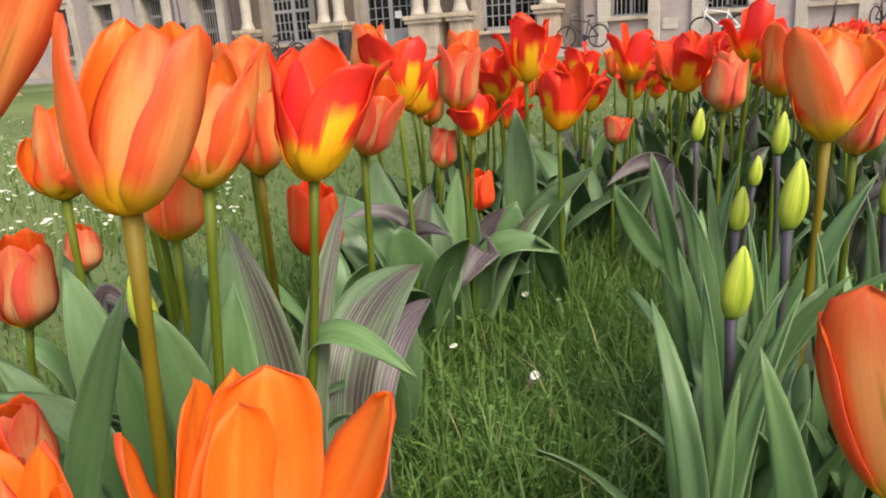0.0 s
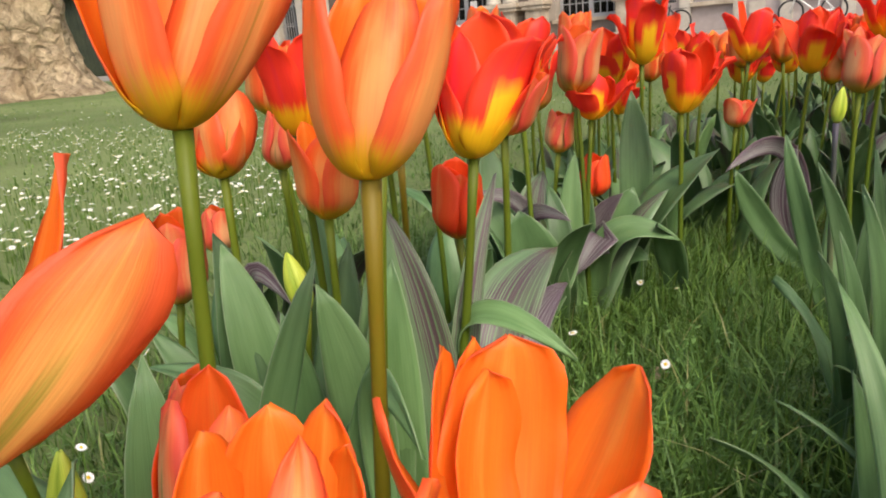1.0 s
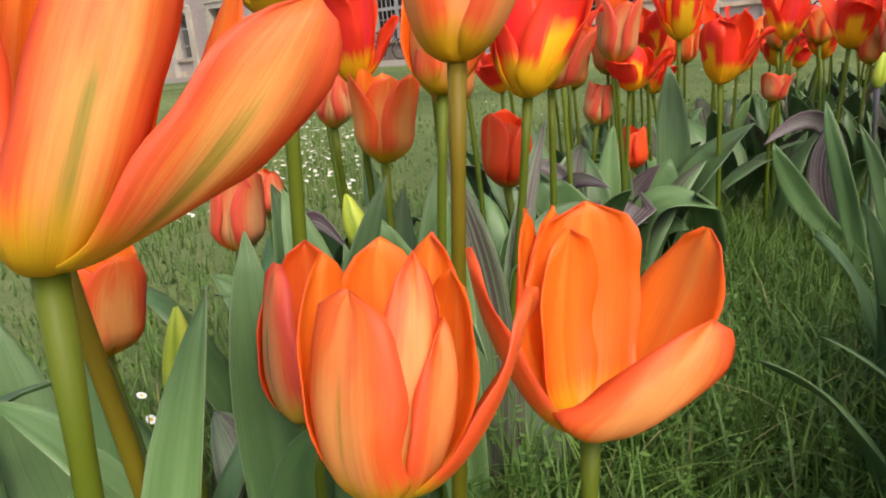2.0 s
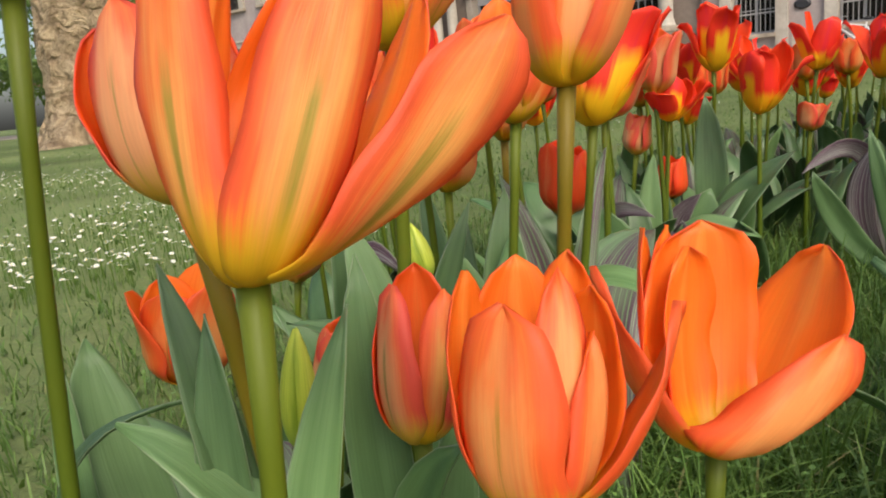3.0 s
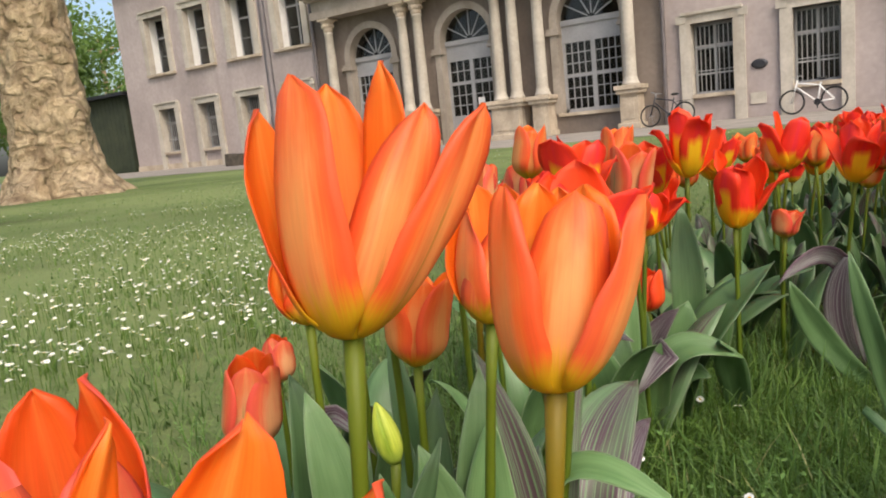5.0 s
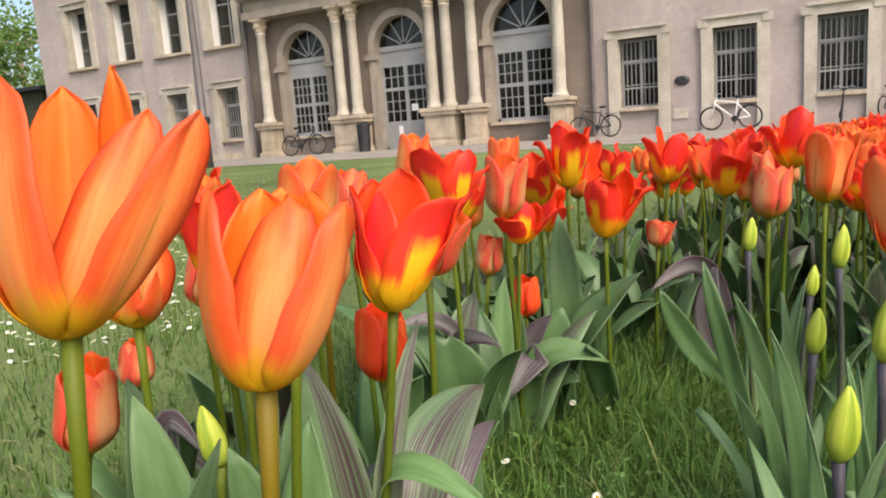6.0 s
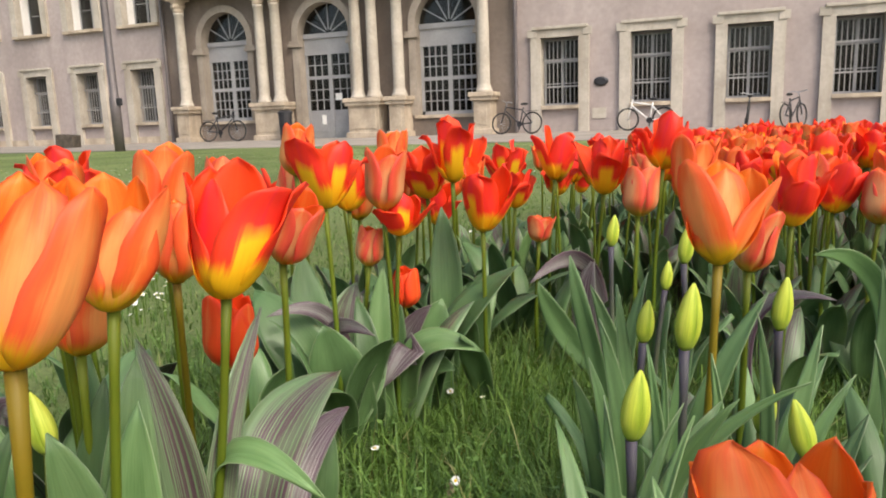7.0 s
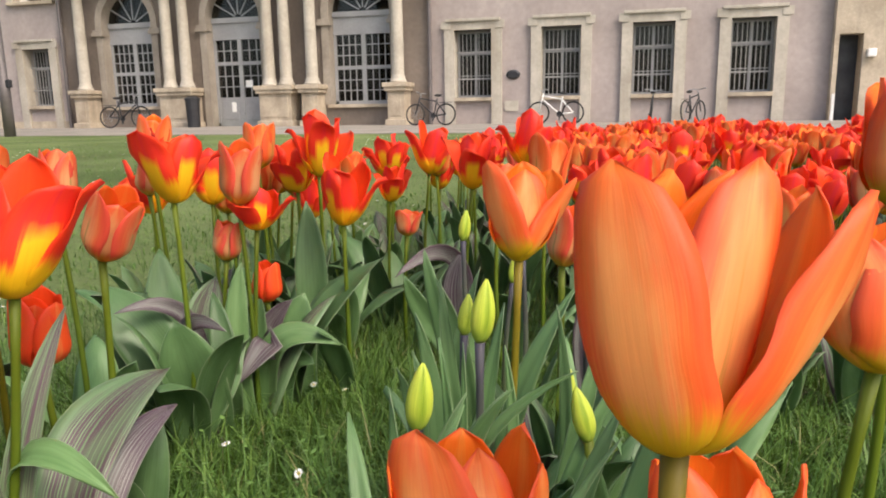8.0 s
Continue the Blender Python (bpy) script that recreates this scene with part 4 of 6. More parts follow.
COLUMNS = (-16.0, -13.06, -12.5, -9.87, -9.36, -8.58, -6.1)
for x in COLUMNS:
    column(x, 18.62)
for x0, x1 in ((-16.28, -15.72), (-13.33, -12.22), (-10.14, -9.09), (-8.86, -8.3), (-6.38, -5.82)):
    pedestal(x0, x1)
bm = boxed(-16.5, -5.6, 18.36, FACE - 0.06, 4.38, 4.62, bevel=0.01)
box(bm, -16.45, -5.65, 18.42, FACE - 0.06, 4.62, 4.95)
box(bm, -16.6, -5.5, 18.25, FACE - 0.06, 4.95, 5.05, 0.02)
box(bm, -16.75, -5.35, 18.08, FACE - 0.06, 5.05, 5.22, 0.03)
part("entablature", bm, ARCH, palace, "projecting sandstone entablature")
part("plinth", boxed(-27.7, -16.9, 18.95, 19.0, 0.0, 0.22), STONE_DARK, palace)
for x in (-16.86, -5.28):
    bm = bmesh.new()
    lathe(bm, [(0.055, 0), (0.055, 7.4)], (x, FACE - 0.17, 0.02), 12)
    for z in (1.2, 3.2, 5.2):
        lathe(bm, [(0.07, 0), (0.07, 0.06)], (x, FACE - 0.17, z), 12)
    part("downpipe", bm, PIPE, palace, "brown metal downpipe", False)
bm = bmesh.new()
lathe(bm, [(0.13, 0), (0.15, 0.03), (0.10, 0.06)], (0, 0, 0), 16)
hole = part("wall_vent", bm, IRON, palace, "dark round wall vent")
hole.matrix_basis = pose(-3.08, FACE - 0.0, 1.26, 90)
hole.scale = (1.25, 0.8, 1)
part("notice_plate", boxed(-3.3, -2.95, FACE - 0.03, FACE - 0.002, 0.33, 0.6), STONE, palace, "pale plate on the wall")

# ---- things along the path ----
def lamp_post():
    post = tagged(new("lamp_post"), "tall dark grey steel lamp post beside the path", "lamp post")
    post.location = (-11.95, 11.75, 0)
    bm = bmesh.new()
    lathe(bm, [(0.105, 0), (0.105, 1.1), (0.085, 1.14), (0.075, 3.0), (0.05, 6.2)], (0, 0, 0), 18)
    part("pole", bm, PIPE, post, "", True)
    part("service_box", boxed(0.06, 0.16, -0.05, 0.05, 0.95, 1.1, bevel=0.01), IRON, post)
    bm = bmesh.new()
    lathe(bm, [(0.06, 6.2), (0.24, 6.3), (0.26, 6.36), (0.05, 6.5)], (0, 0, 0), 18)
    part("lamp_head", bm, IRON, post)


lamp_post()


def bicycle(paint, label):
    """A bicycle along its own x, wheels on the ground."""
    bike = tagged(new("bicycle"), label, "bicycle", "bicycles along the wall")
    R = 0.34
    for x in (-0.53, 0.53):
        bm = bmesh.new()
        n = 28
        for rr, tr in ((R - 0.026, 0.026),):
            rings = []
            for k in range(n):
                a = 2 * math.pi * k / n
                rings.append([bm.verts.new(((rr + tr * math.cos(b)) * math.cos(a) + x, tr * math.sin(b), R + (rr + tr * math.cos(b)) * math.sin(a))) for b in (0, 1.57, 3.14, 4.71)])
            for k in range(n):
                for i in range(4):
                    bm.faces.new((rings[k][i], rings[(k + 1) % n][i], rings[(k + 1) % n][(i + 1) % 4], rings[k][(i + 1) % 4]))
        wheel = part("wheel", bm, RUBBER, bike, "", True)
        bm = bmesh.new()
        for k in range(12):
            a = math.pi * k / 12
            q = Matrix.Translation((x, 0, R)) @ Matrix.Rotation(a, 4, "Y") @ Matrix.Diagonal((2 * R - 0.06, 0.003, 0.003, 1))
            bmesh.ops.create_cube(bm, size=1.0, matrix=q)
        part("spoke_lattice", bm, SILVER, wheel)
    bars = [((-0.53, 0, R), (-0.12, 0, 0.30)), ((-0.12, 0, 0.30), (-0.22, 0, 0.82)), ((-0.53, 0, R), (-0.2, 0, 0.72)), ((-0.12, 0, 0.30), (0.38, 0, 0.72)), ((-0.2, 0, 0.74), (0.36, 0, 0.84)), ((0.36, 0, 0.92), (0.53, 0, R))]
    v, f = [], []
    for a, b in bars:
        vv, ff, _ = tube_arrays(np.linspace(a, b, 3), [0.022] * 3, 8)
        f += [tuple(i + len(v) for i in q) for q in ff]
        v += vv
    child("frame", mesh_of("frame", v, f, [paint]), bike)
    pts = [(0.30, -0.27, 1.0), (0.40, -0.2, 1.02), (0.35, 0, 0.98), (0.40, 0.2, 1.02), (0.30, 0.27, 1.0)]
    child("handlebar", tube("handlebar", pts, [0.014] * 5, SILVER), bike)
    child("stem", tube("stem", [(0.36, 0, 0.84), (0.35, 0, 0.92), (0.35, 0, 0.98)], [0.014] * 3, SILVER), bike)
    bm = bmesh.new()
    bmesh.ops.create_uvsphere(bm, u_segments=12, v_segments=8, radius=0.5, matrix=Matrix.Translation((-0.25, 0, 0.92)) @ Matrix.Diagonal((0.27, 0.15, 0.08, 1)))
    part("saddle", bm, RUBBER, bike, "", True)
    bm = bmesh.new()
    lathe(bm, [(0.09, -0.006), (0.09, 0.006)], (0, 0, 0), 20)
    box(bm, -0.012, 0.012, -0.17, 0.0, -0.03, 0.03)
    crank = part("chainring", bm, IRON, bike)
    crank.matrix_basis = pose(-0.12, 0.04, 0.30, 90)
    part("mudguard", boxed(-0.72, -0.3, -0.03, 0.03, 2 * R + 0.015, 2 * R + 0.03), IRON, bike)
    return bike


b1 = bicycle(IRON, "old dark bicycle leaning at the palace wall")
b1.matrix_basis = pose(-14.15, 17.9, 0.012, -4, 0, 6) @ Matrix.Scale(0.92, 4)
b2 = bicycle(IRON, "dark grey bicycle parked on the gravel path")
b2.matrix_basis = pose(-4.95, 17.6, 0.012, 5, 0, 170) @ Matrix.Scale(0.8, 4)
b3 = bicycle(WHITE, "white-framed bicycle parked against the palace wall")
b3.matrix_basis = pose(-1.85, 17.9, 0.012, -6, 0, 172) @ Matrix.Scale(0.8, 4)
copy_thing(b1, pose(0.35, 17.6, 0.012, 4, 0, 88) @ Matrix.Scale(0.82, 4))
copy_thing(b1, pose(1.3, 17.5, 0.012, -4, 0, 62) @ Matrix.Scale(0.82, 4))

stone = tagged(new("stone_block", bm_mesh("stone_block", boxed(-0.45, 0.45, -0.3, 0.3, 0, 0.62, bevel=0.06), DARK_STONE)), "dark weathered stone block on the lawn edge", "stone block")
stone.matrix_basis = pose(-17.6, 15.4, 0.0, 0, 4, 12) @ Matrix.Scale(0.62, 4)
bin_ = tagged(new("litter_bin"), "dark blue-grey litter bin beside the door", "litter bin")
bin_.location = (-12.0, 18.05, 0.012)
bm = bmesh.new()
lathe(bm, [(0.17, 0), (0.2, 0.7), (0.2, 0.74)], (0, 0, 0), 16)
part("body", bm, IRON, bin_)
bm = bmesh.new()
lathe(bm, [(0.22, 0.74), (0.22, 0.8), (0.12, 0.86)], (0, 0, 0), 16)
part("lid", bm, IRON, bin_)


# ---- trees ----
def plane_tree(x, y, r, seed):
    rng = random.Random(seed)
    tree = tagged(new("plane_tree"), "old plane tree with flaking cream and brown bark", "tree")
    tree.location = (x, y, 0)
    n, rows = 96, 130
    verts, faces = [], []
    for i in range(rows):
        z = 6.5 * (i / (rows - 1)) ** 1.25
        flare = 1 + 0.75 * math.exp(-z / 0.28) + 0.10 * math.exp(-z / 1.2) - 0.045 * z
        for k in range(n):
            a = 2 * math.pi * k / n
            c, s = math.cos(a), math.sin(a)
            root = 1 + 0.22 * math.exp(-z / 0.4) * math.sin(5 * a + 1.3) + 0.06 * math.sin(3 * a + z * 0.6)
            lump = 0.09 * noise.noise((c * 2.2, s * 2.2, z * 1.7)) + 0.10 * noise.noise((c * 5, s * 5, z * 4.0)) + 0.06 * abs(noise.noise((c * 11, s * 11, z * 8)))
            q = r * flare * root * (1 + lump)
            verts.append((q * c, q * s, z - 0.05))
    for i in range(rows - 1):
        for k in range(n):
            faces.append((i * n + k, i * n + (k + 1) % n, (i + 1) * n + (k + 1) % n, (i + 1) * n + k))
    faces.append(tuple((rows - 1) * n + k for k in range(n)))
    child("trunk", mesh_of("trunk", verts, faces, [BARK]), tree)
    tips = []
    for k in range(7):
        a = 6.28 * k / 7 + rng.uniform(-0.3, 0.3)
        d = np.array([math.cos(a), math.sin(a), 0])
        L = rng.uniform(4, 6)
        pts = [np.array([0, 0, 6.0]) + d * 0.2, np.array([0, 0, 7.6]) + d * L * 0.35, np.array([0, 0, 9.5 + rng.uniform(0, 2)]) + d * L * 0.7, np.array([0, 0, 11 + rng.uniform(0, 3)]) + d * L]
        child("limb", tube("limb", pts, [r * 0.45, r * 0.28, r * 0.16, 0.05], BARK, 10), tree)
        tips += [pts[2], pts[3], (pts[1] + pts[2]) / 2]
    child("crown", leaf_cloud("crown", tips, 900, 1.6, 0.16, rng), tree, "sparse spring crown")
    return tree


def leaf_cloud(name, centres, count, spread, size, rng):
    """Many small folded leaves in uneven clumps round the centres."""
    v, f, uv = [], [], []
    for _ in range(count):
        c = np.array(rng.choice(centres)) + np.array([rng.gauss(0, spread), rng.gauss(0, spread), rng.gauss(0, spread * 0.7)])
        s = size * rng.uniform(0.6, 1.4)
        a, b = np.array([rng.gauss(0, 1) for _ in range(3)]), np.array([rng.gauss(0, 1) for _ in range(3)])
        a /= np.linalg.norm(a)
        b -= a * (a @ b)
        b /= np.linalg.norm(b)
        m = np.cross(a, b) * 0.2
        i = len(v)
        v += [c - a * s, c + b * s * 0.5 + m * s, c + a * s, c - b * s * 0.5 + m * s, c]
        uv += [(0.5, 0), (1, 0.5), (0.5, 1), (0, 0.5), (0.5, 0.5)]
        f += [(i, i + 1, i + 4), (i + 1, i + 2, i + 4), (i + 2, i + 3, i + 4), (i + 3, i, i + 4)]
    return mesh_of(name, v, f, [HEDGE], uvs=uv, smooth=False)


plane_tree(-11.1, 6.2, 0.56, 5)


def far_tree(x, y, h, seed):
    rng = random.Random(seed)
    tree = tagged(new("tree"), "leafy spring tree at the far edge of the lawn", "tree", "far trees")
    tree.location = (x, y, 0)
    child("trunk", tube("trunk", [(0, 0, -0.1), (0.1, 0, h * 0.25), (0, 0.1, h * 0.5), (0.1, 0, h * 0.8)], [0.32, 0.24, 0.17, 0.06], BARK, 10), tree)
    tips = []
    for k in range(9):
        a, z = rng.uniform(0, 6.28), h * rng.uniform(0.12, 0.75)
        L = h * rng.uniform(0.18, 0.34)
        e = np.array([L * math.cos(a), L * math.sin(a), z + L * 0.5])
        child("limb", tube("limb", [(0, 0, z), e * 0.55 + np.array([0, 0, z * 0.45]), e], [0.1, 0.06, 0.025], BARK, 6), tree)
        tips += [e, e * 0.7 + np.array([0, 0, z * 0.3])]
    child("crown", leaf_cloud("crown", tips, 3800, h * 0.085, 0.17, rng), tree, "bright green spring foliage")


for k, (x, y, h) in enumerate(((-36, 19, 9), (-40, 24, 11), (-34, 13, 8), (-42, 16, 10), (-31, 8.5, 7.5), (-46, 30, 12))):
    far_tree(x, y, h, 40 + k)
shed = tagged(new("garden_shed"), "dark green boarded garden shed beside the palace", "shed")
shed.location = (-33, 22, 0)
part("wall", boxed(-3.2, 3.6, -2, 2, 0, 3.4), SHED, shed)
for k in range(22):
    x = -3.2 + 0.31 * k
    part("board", boxed(x + 0.01, x + 0.29, -2.04, -2.0, 0.05, 3.38), SHED, shed)
part("roof", boxed(-3.6, 4.0, -2.4, 2.3, 3.4, 3.55), IRON, shed)

# ---- tulips near the path of the camera: style, head, radius, height, rim ----
O, C, D, E, B = "orange", "coral", "red", "ember", "bud"
GREENS, STRIPES = [LEAF, LEAF, LEAF_BRIGHT], [LEAF_STRIPED, LEAF, LEAF_STRIPED]
PLANTS, TAKEN = [], []


def near(style, head, R, H, top, foot=None, **extra):
    k = len(PLANTS)
    rng = random.Random(700 + k)
    at = (head[0] + rng.uniform(-0.014, 0.014), head[1] + rng.uniform(-0.012, 0.02))
    opts = dict(leaves=3, leaf_len=0.205, leaf_w=0.055, lean=0.34, droop=0.22)
    if style == B:
        opts = dict(leaves=5, leaf_len=0.215, leaf_w=0.027, lean=0.36, droop=0.05, leaf_mats=GREENS)
    if head[1] > 0.85:
        opts["leaf_w"] *= 0.85
    if -0.48 < head[0] < -0.02 and head[1] > 0.75:
        opts.update(leaves=1, leaf_mats=GREENS)
    if head[0] < -0.34 and 0.75 < head[1] < 1.4:
        opts.update(leaves=7, leaf_len=0.225, leaf_w=0.056, lean=0.42, droop=0.28)
    opts.update(extra)
    TAKEN.append(head[:2])
    PLANTS.append(tulip_plant(style, head, foot or at, R, H, top, 300 + k, **opts))


near(O, (-0.2621, 0.1901, 0.3470), 0.0185, 0.083, 1.6, leaves=0, foot=(-0.283, 0.178), petals=[(-100, 0.0055, -0.0072, 0.0808, 0.0193, dict(blunt=1)), (193, 0.0298, -0.0087, 0.0728, 0.0187), (88, 0.0281, -0.0002, 0.0845, 0.0110), (-34, 0.0004, 0.0315, 0.0690, 0.0154, dict(belly=0.72)), (3, 0.0391, 0.0259, 0.0672, 0.0138, dict(cup=0.8, turn=12)), (138, 0.0307, -0.0046, 0.0795, 0.0165)])
near(O, (-0.2055, 0.2133, 0.3277), 0.0165, 0.064, 1.15, leaves=0, stem=STEM_BROWN, foot=(-0.229, 0.198), petals=[(-120, 0.0083, -0.0065, 0.0618, 0.0145, dict(cup=0.8, belly=1.05)), (-60, -0.0113, 0.0112, 0.0575, 0.0150, dict(belly=0.70, blunt=1)), (-4, 0.0235, 0.0173, 0.0558, 0.0145, dict(cup=0.8, belly=1.05)), (158, 0.0166, -0.0140, 0.0603, 0.0171), (88, 0.0266, -0.0017, 0.0584, 0.0171), (123, 0.0250, -0.0093, 0.0580, 0.0161)])
near(O, (-0.2032, 0.0629, 0.2994), 0.0215, 0.069, 1.60, leaves=0, foot=(-0.235, 0.045), petals=[(-107, 0.0010, -0.0105, 0.0681, 0.0105, dict(belly=0.55, turn=-42, blunt=1, feather=1, wave=0.002)), (-27, 0.0063, 0.0273, 0.0618, 0.0139, dict(belly=0.78, feather=1, blunt=1, peak=0.68, wave=0.0025)), (18, 0.0490, 0.0283, 0.0452, 0.0127, dict(turn=48, feather=1, peak=0.66, wave=0.0022)), (133, 0.0262, -0.0222, 0.0660, 0.0145, dict(wave=0.003)), (78, 0.0455, -0.0077, 0.0550, 0.0103, dict(wave=0.002)), (173, 0.0211, -0.0200, 0.0681, 0.0072), (53, 0.0465, 0.0064, 0.0388, 0.0083, dict(turn=25))])
near(C, (-0.2473, 0.0842, 0.3107), 0.0180, 0.054, 0.95, leaves=0, stem=STEM_BROWN, foot=(-0.229, 0.098), petals=[(-82, 0.0024, -0.0115, 0.0506, 0.0178, dict(blunt=1)), (203, 0.0260, -0.0109, 0.0453, 0.0128), (143, 0.0280, 0.0033, 0.0514, 0.0128), (93, 0.0202, 0.0134, 0.0533, 0.0121), (3, 0.0028, 0.0093, 0.0440, 0.0135)])
near(O, (-0.324, 0.089, 0.371), 0.0195, 0.078, 0.80, leaves=1, foot=(-0.351, 0.069), petals=[(-110, 0.0130, -0.0040, 0.0760, 0.0175), (-50, 0.0110, 0.0030, 0.0740, 0.0165, dict(belly=0.85)), (10, 0.0150, 0.0050, 0.0780, 0.0175), (70, 0.0120, -0.0020, 0.0740, 0.0165, dict(belly=0.85)), (130, 0.0140, 0.0030, 0.0770, 0.0175), (190, 0.0110, 0.0000, 0.0730, 0.0165, dict(belly=0.85))])
near(O, (-0.1495, 0.1865, 0.2130), 0.0190, 0.066, 1.40, leaves=2, petals=[(131, 0.0291, -0.0102, 0.0669, 0.0229, dict(blunt=1, wave=0.002)), (166, 0.0276, -0.0199, 0.0656, 0.0128), (191, 0.0228, -0.0184, 0.0672, 0.0133, dict(blunt=1)), (-142, 0.0330, -0.0130, 0.0600, 0.0140, dict(cup=0.8, turn=-12)), (55, 0.0500, 0.0060, 0.0560, 0.0215, dict(peak=0.6, wave=0.002)), (-48, 0.0100, 0.0350, 0.0360, 0.0240, dict(belly=1.1, peak=0.5, wave=0.002)), (161, 0.0165, -0.0112, 0.0608, 0.0138, dict(belly=0.75, blunt=1))])
near(O, (-0.1767, 0.1208, 0.2230), 0.0190, 0.072, 1.20, leaves=1, petals=[(-93, 0.0006, -0.0057, 0.0555, 0.0183, dict(blunt=1)), (-38, -0.0126, 0.0154, 0.0594, 0.0108, dict(belly=0.75)), (17, 0.0359, 0.0204, 0.0500, 0.0122, dict(cup=0.7)), (182, 0.0233, -0.0118, 0.0598, 0.0160), (127, 0.0310, -0.0024, 0.0607, 0.0160), (72, 0.0307, 0.0057, 0.0520, 0.0141), (-3, 0.0093, 0.0159, 0.0446, 0.0099, dict(belly=0.8)), (107, 0.0329, -0.0063, 0.0612, 0.0122)])
near(C, (-0.2424, 0.1557, 0.2111), 0.0145, 0.062, 0.62, leaves=0, petals=[(-107, -0.0005, -0.0079, 0.0559, 0.0147), (-17, 0.0045, 0.0129, 0.0533, 0.0123, dict(feather=1)), (33, 0.0177, 0.0112, 0.0440, 0.0147), (123, 0.0239, -0.0018, 0.0589, 0.0159), (183, 0.0168, -0.0089, 0.0460, 0.0135)])
near(O, (-0.402, 0.172, 0.201), 0.0210, 0.055, 1.20, leaves=4)
near(C, (-0.385, 0.258, 0.155), 0.0170, 0.050, 0.60)
near(B, (-0.279, 0.132, 0.212), 0.0065, 0.0451, 0.20, stem=STEM)
near(O, (-0.0013, 0.5745, 0.2976), 0.0165, 0.066, 1.9, leaves=1, stem=STEM_BROWN, foot=(-0.023, 0.569), petals=[(-128, 0.0163, -0.0152, 0.0715, 0.0236, dict(belly=0.8)), (-68, -0.0073, 0.0062, 0.0646, 0.0225, dict(belly=0.75)), (2, 0.0389, 0.0225, 0.0574, 0.0213, dict(cup=0.8, belly=0.8, turn=20)), (62, 0.0351, -0.0031, 0.0628, 0.0247), (122, 0.0225, -0.0127, 0.0691, 0.0270)])
near(C, (0.020, 0.672, 0.274), 0.0160, 0.052, 1.00, tilt=(0, 12))
near(D, (-0.419, 0.405, 0.312), 0.0160, 0.066, 0.95)
near(O, (-0.4536, 0.3653, 0.2892), 0.0165, 0.070, 0.62, leaves=2, foot=(-0.435, 0.374), petals=[(-108, 0.0023, -0.0061, 0.0619, 0.0248), (-38, 0.0048, 0.0139, 0.0602, 0.0225), (112, 0.0226, 0.0033, 0.0620, 0.0248), (192, 0.0253, -0.0036, 0.0413, 0.0225), (32, 0.0200, 0.0049, 0.0432, 0.0225)])
near(O, (-0.2988, 0.3404, 0.3069), 0.0175, 0.064, 1.35, leaves=0, foot=(-0.321, 0.329), petals=[(12, 0.0288, 0.0157, 0.0645, 0.0201, dict(cup=0.85)), (82, 0.0249, 0.0019, 0.0695, 0.0219), (142, 0.0229, -0.0045, 0.0719, 0.0219), (-58, 0.0027, 0.0154, 0.0550, 0.0219), (-128, 0.0026, -0.0127, 0.0594, 0.0201)])
near(O, (-0.400, 0.498, 0.282), 0.0195, 0.068, 0.80, stem=STEM_BROWN)
near(C, (-0.328, 0.540, 0.293), 0.0190, 0.058, 0.95, tilt=(0, 25))
near(O, (-0.388, 0.392, 0.258), 0.0200, 0.064, 1.25)
near(C, (-0.513, 0.479, 0.272), 0.0165, 0.048, 0.55)
near(C, (-0.640, 0.500, 0.180), 0.0170, 0.046, 0.55)
near(C, (-0.532, 0.368, 0.187), 0.0225, 0.068, 0.80, leaf_mats=GREENS)
near(E, (-0.342, 0.482, 0.223), 0.0200, 0.056, 0.78)
near(D, (-0.2830, 0.4123, 0.2969), 0.0185, 0.086, 1.15, leaves=0, foot=(-0.325, 0.390), petals=[(-143, 0.0129, -0.0166, 0.0793, 0.0243, dict(lip=0.006, wave=0.003)), (-103, -0.0018, -0.0048, 0.0732, 0.0232, dict(wave=0.002)), (-28, 0.0215, 0.0249, 0.0713, 0.0236, dict(flame=1, blunt=1, lip=0.010, belly=1.12)), (42, 0.0474, 0.0020, 0.0699, 0.0243, dict(lip=0.008, blunt=1, wave=0.003)), (117, 0.0283, -0.0089, 0.0850, 0.0274, dict(wave=0.003)), (172, 0.0208, -0.0148, 0.0797, 0.0232, dict(wave=0.003))])
near(C, (-0.394, 0.856, 0.294), 0.0240, 0.076, 1.00, leaves=1, leaf_mats=STRIPES)
near(D, (-0.385, 0.880, 0.258), 0.0216, 0.055, 1.30, leaves=1)
near(C, (-0.426, 0.871, 0.219), 0.0180, 0.052, 0.75, leaves=1)
near(E, (-0.398, 0.914, 0.154), 0.0205, 0.056, 0.65, leaves=1, leaf_mats=STRIPES)
near(O, (-0.545, 0.899, 0.334), 0.0230, 0.070, 0.90)
near(D, (-0.429, 0.777, 0.305), 0.0244, 0.086, 1.15)
near(C, (-0.600, 0.960, 0.290), 0.0200, 0.060, 0.75)
near(O, (-0.480, 1.060, 0.320), 0.0220, 0.070, 1.00)
near(D, (-0.376, 1.055, 0.310), 0.0258, 0.090, 1.20)
near(D, (-0.293, 0.943, 0.256), 0.0253, 0.086, 1.20)
near(D, (-0.456, 1.185, 0.226), 0.0212, 0.070, 1.00)
near(D, (-0.350, 1.296, 0.242), 0.0202, 0.065, 1.10)
near(D, (-0.282, 1.318, 0.291), 0.0239, 0.085, 0.95)
near(D, (-0.180, 1.214, 0.276), 0.0248, 0.090, 1.05)
near(C, (-0.111, 1.078, 0.261), 0.0240, 0.068, 0.85)
near(D, (-0.088, 1.180, 0.318), 0.0258, 0.080, 1.30)
